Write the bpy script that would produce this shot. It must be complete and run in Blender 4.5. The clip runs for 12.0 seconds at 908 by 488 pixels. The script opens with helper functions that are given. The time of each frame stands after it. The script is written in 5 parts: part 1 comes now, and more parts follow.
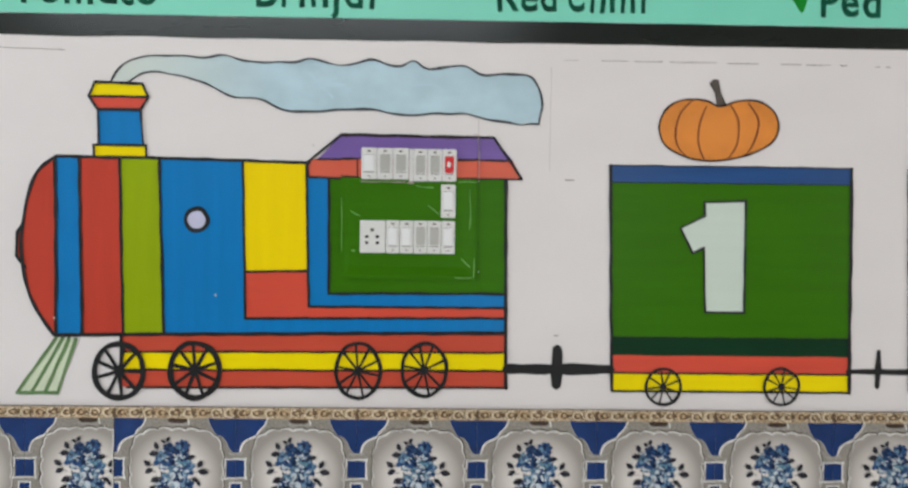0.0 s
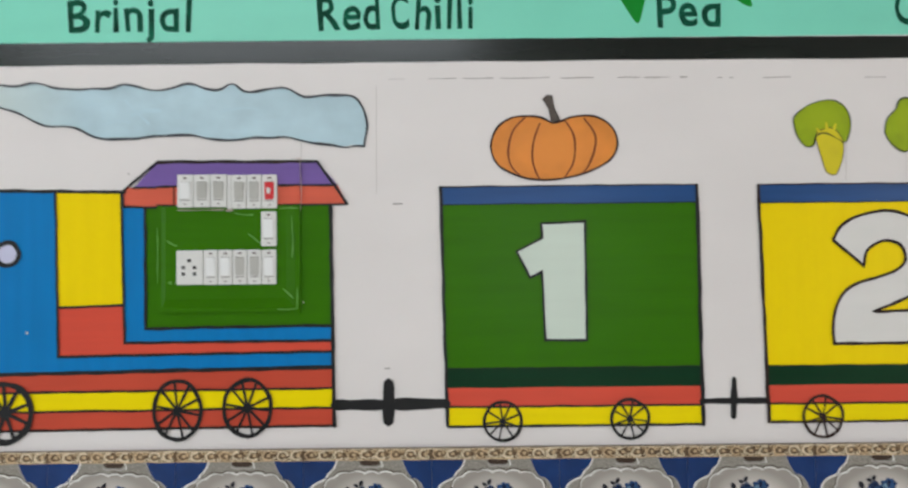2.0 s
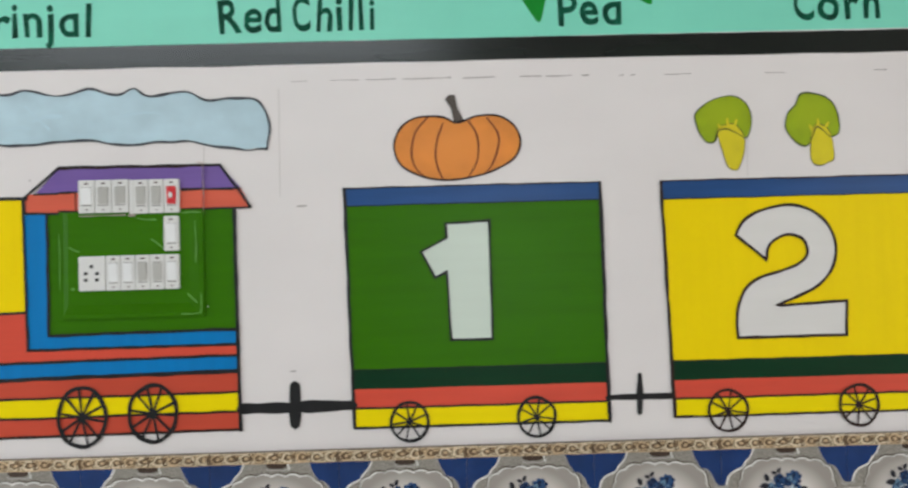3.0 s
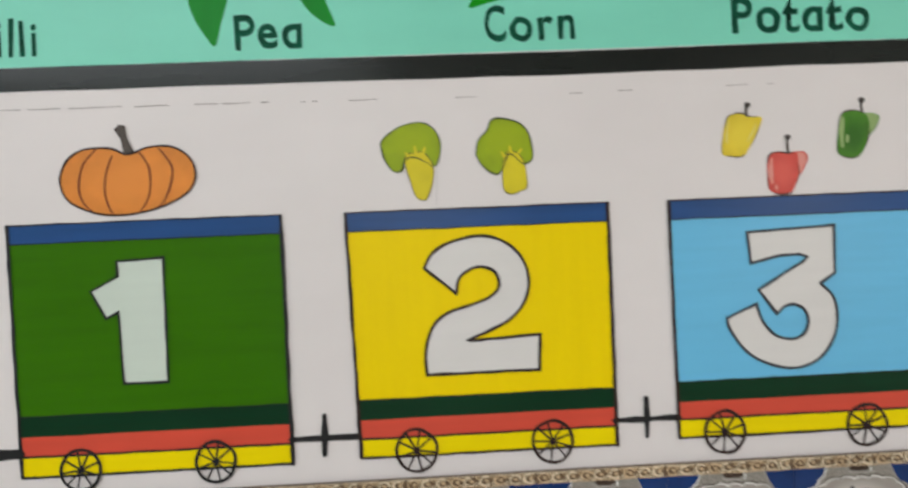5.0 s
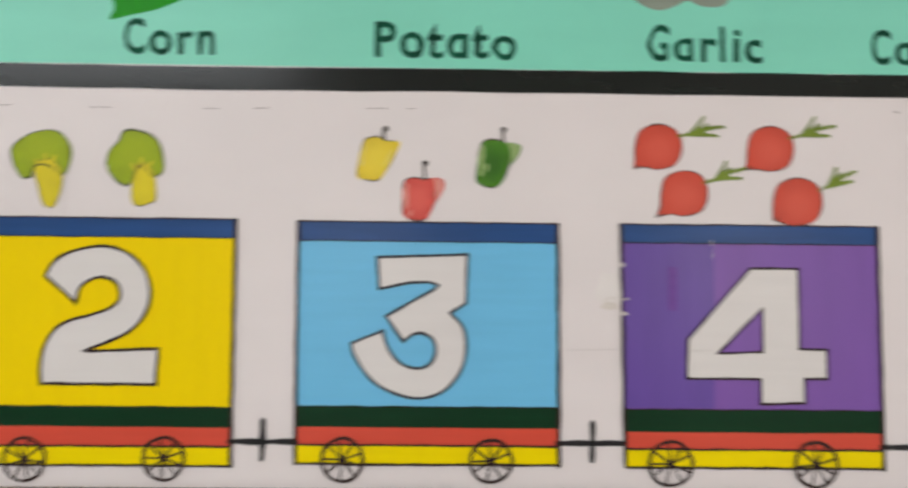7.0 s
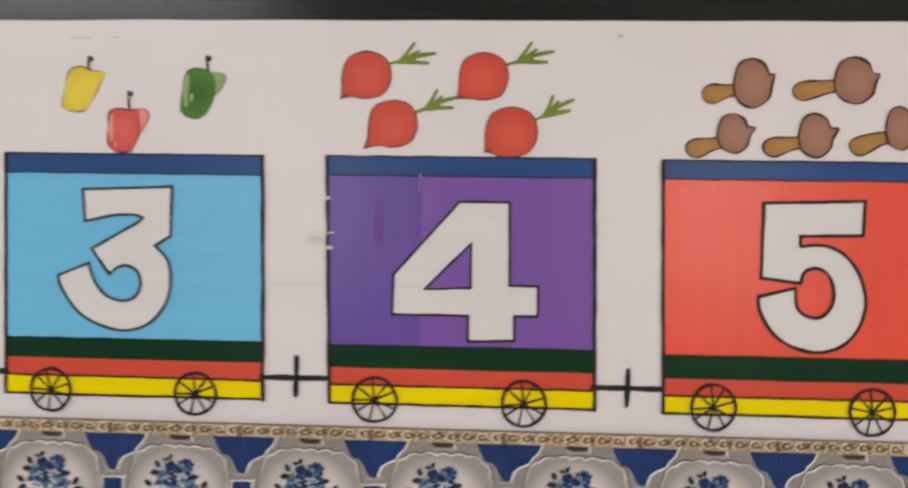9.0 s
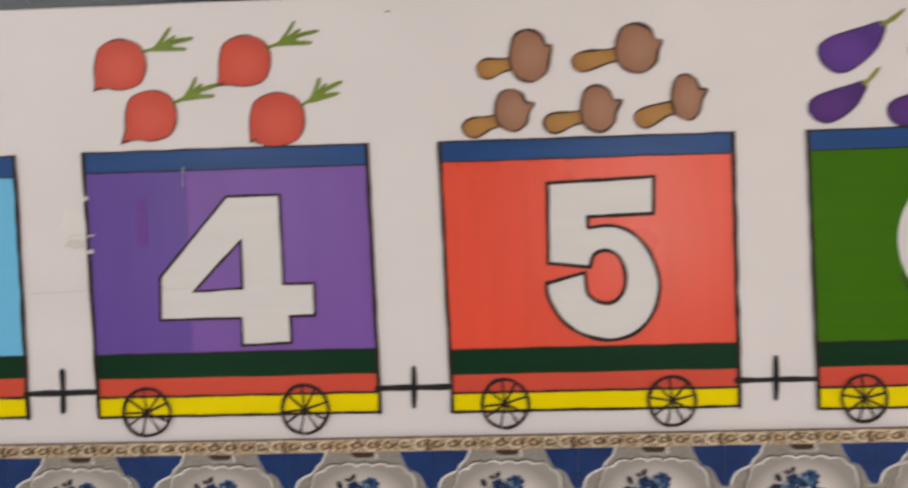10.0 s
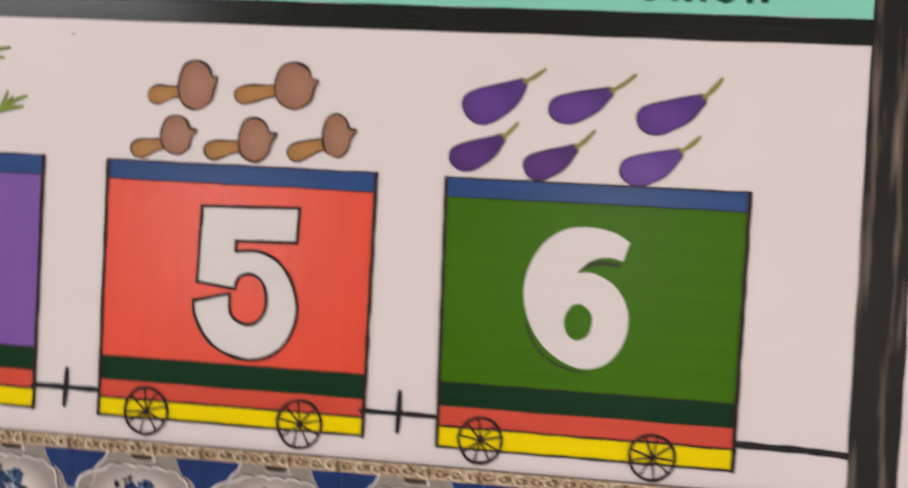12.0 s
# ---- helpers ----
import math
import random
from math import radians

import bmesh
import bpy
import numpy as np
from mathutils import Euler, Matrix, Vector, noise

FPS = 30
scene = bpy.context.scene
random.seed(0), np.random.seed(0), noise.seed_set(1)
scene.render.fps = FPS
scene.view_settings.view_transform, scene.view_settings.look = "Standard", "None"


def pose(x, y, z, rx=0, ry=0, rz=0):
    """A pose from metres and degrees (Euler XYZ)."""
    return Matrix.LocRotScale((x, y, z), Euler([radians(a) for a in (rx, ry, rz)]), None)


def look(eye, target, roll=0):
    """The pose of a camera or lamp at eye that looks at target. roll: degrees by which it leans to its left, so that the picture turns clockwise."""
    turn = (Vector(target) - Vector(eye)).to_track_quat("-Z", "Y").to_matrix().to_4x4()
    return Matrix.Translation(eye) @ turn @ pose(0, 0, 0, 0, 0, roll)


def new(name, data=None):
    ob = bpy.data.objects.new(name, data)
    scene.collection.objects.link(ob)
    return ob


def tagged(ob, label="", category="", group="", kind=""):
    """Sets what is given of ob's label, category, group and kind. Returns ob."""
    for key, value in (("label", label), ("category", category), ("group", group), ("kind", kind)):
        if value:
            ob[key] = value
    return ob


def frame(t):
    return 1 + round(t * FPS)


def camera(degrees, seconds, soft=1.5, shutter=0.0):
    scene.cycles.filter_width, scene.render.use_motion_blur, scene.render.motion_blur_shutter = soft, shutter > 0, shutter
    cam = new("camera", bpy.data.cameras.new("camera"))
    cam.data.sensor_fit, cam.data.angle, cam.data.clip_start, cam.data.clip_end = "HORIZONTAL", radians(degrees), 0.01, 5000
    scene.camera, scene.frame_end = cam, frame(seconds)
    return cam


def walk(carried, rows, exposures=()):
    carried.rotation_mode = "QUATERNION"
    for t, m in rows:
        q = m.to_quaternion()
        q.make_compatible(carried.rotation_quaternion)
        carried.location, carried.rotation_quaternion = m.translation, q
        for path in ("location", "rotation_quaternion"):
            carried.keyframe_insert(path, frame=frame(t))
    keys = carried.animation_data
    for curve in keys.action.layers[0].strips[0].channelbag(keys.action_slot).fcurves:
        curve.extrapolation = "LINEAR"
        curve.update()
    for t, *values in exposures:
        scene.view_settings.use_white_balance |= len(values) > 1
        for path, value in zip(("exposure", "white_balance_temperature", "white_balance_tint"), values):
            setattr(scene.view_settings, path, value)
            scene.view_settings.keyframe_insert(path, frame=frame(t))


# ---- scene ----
cam = camera(60.0, 12.0, 2.4, 0.5)
PATH = [
    (0, (0.13, -1.317, 1.498), (0.17, 0.682, 1.464), 0.7),
    (0.2, (0.1506, -1.3259, 1.5034), (0.1837, 0.6728, 1.4384), 0.17),
    (0.3, (0.1553, -1.3235, 1.4989), (0.2186, 0.6746, 1.4395), 0.41),
    (0.4, (0.165, -1.3185, 1.4954), (0.2421, 0.6791, 1.4378), 0.4),
    (0.5, (0.182, -1.31, 1.49), (0.264, 0.688, 1.446), 0.6),
    (0.7, (0.2091, -1.2953, 1.4844), (0.2869, 0.7032, 1.4765), 0.32),
    (0.8, (0.2267, -1.2927, 1.4853), (0.2823, 0.7064, 1.4716), -0.05),
    (0.9, (0.2517, -1.2837, 1.4875), (0.2991, 0.7156, 1.4585), 0.36),
    (1, (0.28, -1.276, 1.479), (0.336, 0.724, 1.466), 0.9),
    (1.2, (0.3263, -1.2642, 1.4859), (0.3753, 0.7352, 1.487), 1.01),
    (1.3, (0.3444, -1.2616, 1.4981), (0.3926, 0.7377, 1.4987), 0.66),
    (1.4, (0.3597, -1.2604, 1.4913), (0.3991, 0.7391, 1.5125), 0.16),
    (1.5, (0.375, -1.257, 1.486), (0.413, 0.742, 1.53), -0.1),
    (1.7, (0.3992, -1.2507, 1.4884), (0.4396, 0.7488, 1.5178), -0.41),
    (1.8, (0.412, -1.2446, 1.4898), (0.4565, 0.7546, 1.5125), -0.53),
    (1.9, (0.4193, -1.2473, 1.4818), (0.4561, 0.7519, 1.529), -0.53),
    (2, (0.436, -1.252, 1.481), (0.439, 0.747, 1.543), -0.6),
    (2.2, (0.4647, -1.2556, 1.4799), (0.3827, 0.7411, 1.5583), -1.26),
    (2.3, (0.4854, -1.267, 1.4884), (0.3679, 0.7281, 1.5632), -1.3),
    (2.4, (0.4878, -1.2601, 1.4748), (0.3957, 0.7366, 1.5407), -1.56),
    (2.5, (0.498, -1.254, 1.501), (0.462, 0.746, 1.524), -1.8),
    (2.6, (0.5086, -1.254, 1.4944), (0.4883, 0.7456, 1.5294), -2.01),
    (2.7, (0.524, -1.26, 1.477), (0.542, 0.739, 1.542), -2),
    (4.3, (0.873, -1.184, 1.518), (0.918, 0.815, 1.543), -1.1),
    (4.4, (0.9075, -1.1825, 1.5281), (0.9505, 0.817, 1.5432), -1.27),
    (4.5, (0.915, -1.181, 1.526), (1.018, 0.816, 1.576), -1.2),
    (4.7, (0.9696, -1.1898, 1.5456), (1.072, 0.8076, 1.5583), -2.14),
    (4.8, (0.9924, -1.1918, 1.5448), (1.0949, 0.8055, 1.5649), -2.02),
    (4.9, (1.0124, -1.1996, 1.5473), (1.1055, 0.7981, 1.569), -2.26),
    (5, (1.036, -1.212, 1.552), (1.123, 0.786, 1.557), -2.5),
    (5.1, (1.0707, -1.221, 1.5564), (1.1352, 0.7778, 1.5382), -2.45),
    (5.2, (1.1065, -1.2336, 1.5426), (1.1611, 0.7655, 1.5156), -1.04),
    (5.3, (1.135, -1.2335, 1.5499), (1.1955, 0.7645, 1.4885), 0.9),
    (5.4, (1.1494, -1.2404, 1.5544), (1.2134, 0.7567, 1.4688), 1.27),
    (5.5, (1.173, -1.25, 1.542), (1.246, 0.746, 1.442), 1.1),
    (5.7, (1.2087, -1.26, 1.5257), (1.3123, 0.7365, 1.4662), 1.16),
    (5.8, (1.238, -1.2606, 1.5417), (1.3306, 0.7363, 1.4798), 1.12),
    (5.9, (1.2529, -1.2615, 1.551), (1.3386, 0.7357, 1.4834), 0.84),
    (6, (1.286, -1.265, 1.548), (1.353, 0.734, 1.502), 0.2),
    (6.2, (1.3506, -1.2523, 1.5513), (1.4252, 0.746, 1.5183), -0.61),
    (6.3, (1.3861, -1.251, 1.5493), (1.4411, 0.7482, 1.5369), -0.55),
    (6.4, (1.4213, -1.2425, 1.5566), (1.4539, 0.7573, 1.5445), -0.31),
    (6.5, (1.461, -1.239, 1.557), (1.487, 0.761, 1.568), 0.8),
    (6.7, (1.5408, -1.232, 1.5587), (1.5126, 0.7677, 1.5745), 1.68),
    (6.8, (1.5693, -1.2197, 1.551), (1.5507, 0.7802, 1.562), 1.87),
    (7, (1.648, -1.216, 1.527), (1.678, 0.783, 1.606), 0.6),
    (7.2, (1.732, -1.207, 1.581), (1.756, 0.792, 1.598), -1.7),
    (8.8, (2.11, -1.205, 1.503), (2.031, 0.792, 1.428), 0),
    (8.9, (2.1468, -1.195, 1.4977), (2.0486, 0.8019, 1.4467), 0.02),
    (9, (2.178, -1.179, 1.506), (2.078, 0.817, 1.46), 0.9),
    (9.2, (2.2561, -1.1476, 1.489), (2.104, 0.8462, 1.4534), 1.29),
    (9.3, (2.284, -1.136, 1.486), (2.1246, 0.8573, 1.4509), 1.61),
    (9.4, (2.3035, -1.1234, 1.4785), (2.1608, 0.8712, 1.4444), 1.57),
    (9.5, (2.343, -1.111, 1.485), (2.211, 0.884, 1.434), 1),
    (9.7, (2.4097, -1.0902, 1.4946), (2.3038, 0.9059, 1.4284), -0.54),
    (9.8, (2.4204, -1.0906, 1.4948), (2.3406, 0.9066, 1.4258), -0.98),
    (9.9, (2.4439, -1.0862, 1.4904), (2.3715, 0.9116, 1.4318), -1.18),
    (10, (2.483, -1.089, 1.496), (2.409, 0.909, 1.442), -1.7),
    (10.2, (2.5401, -1.1005, 1.5044), (2.4652, 0.8978, 1.4665), -1.93),
    (10.3, (2.5714, -1.1058, 1.5085), (2.4749, 0.8914, 1.4595), -2),
    (10.4, (2.6006, -1.1091, 1.5093), (2.4883, 0.8872, 1.4643), -1.63),
    (10.5, (2.638, -1.116, 1.512), (2.538, 0.881, 1.478), -0.8),
    (10.7, (2.6949, -1.12, 1.5129), (2.6678, 0.8797, 1.4918), -0.03),
    (10.8, (2.7125, -1.1154, 1.5226), (2.7015, 0.8845, 1.5055), -0.05),
    (10.9, (2.7297, -1.125, 1.5321), (2.7292, 0.875, 1.5166), -0.08),
    (11, (2.766, -1.135, 1.541), (2.753, 0.865, 1.54), -0.2),
    (11.2, (2.8133, -1.1355, 1.543), (2.7927, 0.8642, 1.561), -0.51),
    (11.3, (2.8354, -1.1379, 1.5462), (2.7878, 0.8615, 1.5601), -0.7),
    (11.4, (2.8481, -1.1316, 1.5478), (2.7999, 0.8679, 1.5551), -0.78),
    (11.5, (2.884, -1.125, 1.545), (2.823, 0.874, 1.553), -0.7),
    (11.7, (2.9481, -1.1107, 1.5221), (2.8661, 0.8874, 1.5513), 1.09),
    (11.8, (2.9674, -1.1088, 1.5065), (2.8581, 0.8874, 1.5625), 1.84),
    (12, (3.046, -1.106, 1.513), (2.861, 0.885, 1.513), 3.4),
]
# the white balance drifts a little from cool to rosy
TONE = [(0, 0.04, 6370, 9), (2.5, 0.06, 6350, 8), (5.0, 0.075, 6480, 9), (7.2, 0.13, 6650, 14), (9.0, 0.12, 6700, 15), (10.2, 0.06, 6740, 14), (11.5, 0.12, 6820, 19), (12, 0.20, 6850, 21)]
walk(cam, [(t, look(eye, target, roll)) for t, eye, target, roll in PATH], TONE)

# ---- world and light ----
world = bpy.data.worlds.new("world")
scene.world = world
world.use_nodes = True
wn = world.node_tree
sky = wn.nodes.new("ShaderNodeTexSky")
sky.sky_type = "NISHITA"
sky.sun_disc = False
sky.sun_elevation, sky.sun_rotation = radians(50), radians(200)
wn.links.new(sky.outputs[0], wn.nodes["Background"].inputs[0])
wn.nodes["Background"].inputs[1].default_value = 0.1

sun_data = bpy.data.lights.new("sun", "SUN")
sun_data.energy, sun_data.angle, sun_data.color = 2.0, radians(0.5), (1.0, 0.95, 0.88)
sun = new("sun", sun_data)
sun.matrix_world = look((4, 10, 12), (0, 0, 0))


def window_light(name, x, y, z, target, w, h, watts, color):
    data = bpy.data.lights.new(name, "AREA")
    data.shape, data.size, data.size_y, data.energy, data.color = "RECTANGLE", w, h, watts, color
    ob = new(name, data)
    ob.matrix_world = look((x, y, z), target)
    return ob


# unseen high ventilator and two small south-wall windows, assumed from sheen on the paint
window_light("ventilator_light", -1.0, -4.02, 3.12, (-1.0, -1.5, 1.9), 3.2, 0.42, 34, (0.93, 0.98, 1.0))
window_light("window_light", 1.0, -4.02, 1.6, (1.0, 0, 1.6), 0.8, 1.2, 13, (1.0, 0.98, 0.97))
window_light("window_light", 3.6, -4.02, 1.6, (3.6, 0, 1.6), 0.8, 1.2, 17, (1.0, 0.94, 0.88))
# fill lamps added in made-up openings at both ends
window_light("end_fill_light", -3.02, -2.0, 1.25, (0, -2.0, 1.25), 2.2, 2.4, 40, (0.96, 0.98, 1.0))
window_light("end_fill_light", 6.02, -2.0, 1.25, (3, -2.0, 1.25), 2.2, 2.4, 40, (1.0, 0.95, 0.93))


# ---- small tools ----
def lin(r, g, b):
    """Base colour of a paint from its look under this place's light."""
    out = []
    for v in (r, g, b):
        v /= 255
        v = v / 12.92 if v <= 0.04045 else ((v + 0.055) / 1.055) ** 2.4
        out.append(min(v / 0.965, 0.88))
    return out


def thing(name, x, z, label, category, group="", kind="", y=0.0):
    ob = new(name)
    ob.empty_display_size = 0.02
    ob.location = (x, y, z)
    return tagged(ob, label, category, group, kind)


def part(name, bm, material, parent=None, label="", smooth=False):
    me = bpy.data.meshes.new(name)
    bmesh.ops.recalc_face_normals(bm, faces=bm.faces)
    bm.to_mesh(me)
    bm.free()
    for m in material if isinstance(material, (list, tuple)) else [material]:
        me.materials.append(m)
    if smooth:
        for p in me.polygons:
            p.use_smooth = True
    ob = new(name, me)
    if parent:
        ob.parent = parent
        if parent.type == "EMPTY":
            ob.matrix_parent_inverse = Matrix.Translation(-parent.location)
    return tagged(ob, label)


def box(bm, x0, x1, y0, y1, z0, z1, bevel=0.0, mat=0):
    made = bmesh.ops.create_cube(bm, size=1.0)["verts"]
    for v in made:
        v.co = Vector(((x0 + x1) / 2 + v.co.x * (x1 - x0), (y0 + y1) / 2 + v.co.y * (y1 - y0), (z0 + z1) / 2 + v.co.z * (z1 - z0)))
    faces = {f for v in made for f in v.link_faces}
    if bevel:
        edges = {e for v in made for e in v.link_edges}
        faces |= set(bmesh.ops.bevel(bm, geom=list(edges), offset=bevel, segments=2, affect="EDGES", clamp_overlap=True)["faces"])
    for f in faces:
        if f.is_valid:
            f.material_index = mat
    return bm


def curve(points, closed=False, step=0.004):
    """A smooth line through the points (Catmull-Rom)."""
    pts = [Vector(p) for p in points]
    n, out = len(pts), []
    for i in range(n if closed else n - 1):
        if closed:
            a, b, c, d = (pts[(i + k) % n] for k in (-1, 0, 1, 2))
        else:
            a, b, c, d = pts[max(i - 1, 0)], pts[i], pts[i + 1], pts[min(i + 2, n - 1)]
        m = max(2, int((c - b).length / step))
        for k in range(m):
            t = k / m
            out.append(0.5 * (2 * b + (c - a) * t + (2 * a - 5 * b + 4 * c - d) * t * t + (3 * b - a - 3 * c + d) * t**3))
    return out if closed else out + [pts[-1]]


def straight(points, closed=False, step=0.008):
    """The points joined by straight lines, cut into short steps."""
    pts = [Vector(p) for p in points]
    n, out = len(pts), []
    for i in range(n if closed else n - 1):
        b, c = pts[i], pts[(i + 1) % n]
        m = max(1, int((c - b).length / step))
        out += [b.lerp(c, k / m) for k in range(m)]
    return out if closed else out + [pts[-1]]


def fill(bm, pts, depth, mat=0, back=0.0005):
    """A coat of paint with the outline pts (x, z), its face depth metres before the wall plane."""
    front = [bm.verts.new((p[0], -depth, p[1])) for p in pts]
    rear = [bm.verts.new((p[0], back, p[1])) for p in pts]
    f = bm.faces.new(front)
    f.material_index = mat
    n = len(pts)
    for i in range(n):
        g = bm.faces.new((front[i], front[(i + 1) % n], rear[(i + 1) % n], rear[i]))
        g.material_index = mat
    return bm


SEED = [0.0]


def stroke(bm, pts, width, depth, closed=False, wobble=0.0010, vary=0.34, mat=0, taper=False):
    """A hand-drawn brush line along pts, its width and course a little uneven."""
    SEED[0] += 7.31
    pts = [Vector(p) for p in pts]
    n = len(pts)
    rows, run = [], 0.0
    for i in range(n):
        if closed:
            a, c = pts[i - 1], pts[(i + 1) % n]
        else:
            a, c = pts[max(i - 1, 0)], pts[min(i + 1, n - 1)]
        d = (c - a)
        d = d / d.length if d.length > 1e-9 else Vector((1, 0))
        nrm = Vector((-d.y, d.x))
        # at a corner the line keeps its breadth
        u = pts[i] - a
        sharp = 1.0
        if u.length > 1e-9:
            sharp = 1 / max(0.6, abs(Vector((-u.y, u.x)).normalized().dot(nrm)))
        if i:
            run += (pts[i] - pts[i - 1]).length
        s = run * 30
        ends = min(1.0, run * 30) if closed else 1.0
        off = noise.noise((s, SEED[0], 0)) * wobble * ends
        w = width * (1 + vary * noise.noise((s * 1.3, SEED[0], 5)) * ends) * 0.5 * sharp
        if taper and not closed:
            w *= 0.45 + 0.55 * math.sin(math.pi * min(1, max(0, 0.12 + 0.76 * i / max(1, n - 1))))
        m = pts[i] + nrm * off
        rows.append([bm.verts.new((q.x, -depth, q.y)) for q in (m + nrm * w, m - nrm * w)])
    for i in range(n if closed else n - 1):
        a, b = rows[i], rows[(i + 1) % n]
        f = bm.faces.new((a[0], b[0], b[1], a[1]))
        f.material_index = mat
    if not closed:
        # round ends
        for end, inner in ((0, 1), (-1, -2)):
            a, b = rows[end]
            mid = (a.co + b.co) / 2
            out = mid - (rows[inner][0].co + rows[inner][1].co) / 2
            if out.length > 1e-9:
                out = out.normalized() * (a.co - b.co).length / 2
                t = bm.verts.new(mid + out * 0.7)
                f = bm.faces.new((a, b, t))
                f.material_index = mat
    return bm


def lines(name, parent, rows, mat, depth, label="", **more):
    """Each line a part of its own."""
    for k, (pts, w) in enumerate(rows):
        part(name, stroke(bmesh.new(), pts, w, depth + 0.00004 * k, **more), mat, parent, label)


def ellipse(cx, cz, rx, rz, n=40, rough=0.0, seed=0.0):
    out = []
    for k in range(n):
        a = 2 * math.pi * k / n
        r = 1 + rough * noise.noise((math.cos(a) * 1.5, math.sin(a) * 1.5, seed))
        out.append((cx + rx * r * math.cos(a), cz + rz * r * math.sin(a)))
    return out


# ---- materials ----
def paint(name, col, rough=0.33, vary=0.10, streak=(5.0, 5.0, 60.0), bump=0.06, coat=0.0, blotch=4.0, shine=0.3):
    m = bpy.data.materials.new(name)
    m.use_nodes = True
    nt = m.node_tree
    b = nt.nodes["Principled BSDF"]
    geo = nt.nodes.new("ShaderNodeNewGeometry")
    mp = nt.nodes.new("ShaderNodeMapping")
    mp.inputs["Scale"].default_value = streak
    n1 = nt.nodes.new("ShaderNodeTexNoise")
    n1.inputs["Scale"].default_value, n1.inputs["Detail"].default_value = 1.0, 4
    n2 = nt.nodes.new("ShaderNodeTexNoise")
    n2.inputs["Scale"].default_value, n2.inputs["Detail"].default_value = blotch, 3
    nt.links.new(geo.outputs["Position"], mp.inputs["Vector"])
    nt.links.new(mp.outputs[0], n1.inputs["Vector"])
    nt.links.new(geo.outputs["Position"], n2.inputs["Vector"])
    add = nt.nodes.new("ShaderNodeMath")
    add.operation = "ADD"
    nt.links.new(n1.outputs["Fac"], add.inputs[0])
    nt.links.new(n2.outputs["Fac"], add.inputs[1])
    ramp = nt.nodes.new("ShaderNodeMapRange")
    ramp.inputs["From Min"].default_value, ramp.inputs["From Max"].default_value = 0.7, 1.3
    ramp.inputs["To Min"].default_value, ramp.inputs["To Max"].default_value = 0.0, 1.0
    nt.links.new(add.outputs[0], ramp.inputs["Value"])
    mix = nt.nodes.new("ShaderNodeMix")
    mix.data_type = "RGBA"
    mix.inputs["A"].default_value = (*[c * (1 - vary) for c in col], 1)
    mix.inputs["B"].default_value = (*[min(c * (1 + vary), 0.97) for c in col], 1)
    nt.links.new(ramp.outputs[0], mix.inputs["Factor"])
    nt.links.new(mix.outputs["Result"], b.inputs["Base Color"])
    rr = nt.nodes.new("ShaderNodeMapRange")
    rr.inputs["To Min"].default_value, rr.inputs["To Max"].default_value = rough * 0.8, rough * 1.25
    nt.links.new(n2.outputs["Fac"], rr.inputs["Value"])
    nt.links.new(rr.outputs[0], b.inputs["Roughness"])
    bp = nt.nodes.new("ShaderNodeBump")
    bp.inputs["Strength"].default_value, bp.inputs["Distance"].default_value = bump, 0.002
    nt.links.new(n1.outputs["Fac"], bp.inputs["Height"])
    nt.links.new(bp.outputs[0], b.inputs["Normal"])
    b.inputs["Specular IOR Level"].default_value = shine
    b.inputs["Coat Weight"].default_value = coat
    b.inputs["Coat Roughness"].default_value = 0.15
    return m


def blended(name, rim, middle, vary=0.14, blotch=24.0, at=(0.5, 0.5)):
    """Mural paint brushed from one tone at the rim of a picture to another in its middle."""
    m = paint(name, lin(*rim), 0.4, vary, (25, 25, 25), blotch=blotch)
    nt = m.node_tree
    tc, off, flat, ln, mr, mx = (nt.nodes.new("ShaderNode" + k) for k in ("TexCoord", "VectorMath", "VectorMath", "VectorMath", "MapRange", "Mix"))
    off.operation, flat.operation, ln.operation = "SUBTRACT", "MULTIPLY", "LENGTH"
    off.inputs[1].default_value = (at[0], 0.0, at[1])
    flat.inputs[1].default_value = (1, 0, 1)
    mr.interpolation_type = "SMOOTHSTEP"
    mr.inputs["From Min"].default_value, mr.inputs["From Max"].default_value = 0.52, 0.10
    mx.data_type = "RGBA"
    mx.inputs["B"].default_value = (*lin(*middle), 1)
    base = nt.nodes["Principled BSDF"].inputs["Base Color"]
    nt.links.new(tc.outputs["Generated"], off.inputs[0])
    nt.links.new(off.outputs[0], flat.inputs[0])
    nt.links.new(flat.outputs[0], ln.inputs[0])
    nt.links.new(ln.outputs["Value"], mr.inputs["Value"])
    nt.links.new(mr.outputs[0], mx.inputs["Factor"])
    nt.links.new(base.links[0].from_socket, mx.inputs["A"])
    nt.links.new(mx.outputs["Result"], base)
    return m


WHITE = paint("white_wall_enamel", lin(227, 221, 220), 0.36, 0.03, (3, 3, 9), 0.05)
PLAIN = paint("white_room_paint", (0.74, 0.73, 0.71), 0.7, 0.03)
FLOOR = paint("terrazzo_floor", (0.42, 0.38, 0.34), 0.35, 0.12, (40, 40, 40))
MINT = paint("mint_enamel", lin(130, 218, 193), 0.33, 0.05, (3, 3, 14))
BLACK = paint("black_stripe_enamel", (0.007, 0.010, 0.008), 0.20, 0.35, (3, 3, 40), shine=0.32)
WORN = paint("worn_black_enamel", (0.008, 0.009, 0.008), 0.3, 0.3, (40, 40, 3), 0.15, blotch=9.0, shine=0.32)
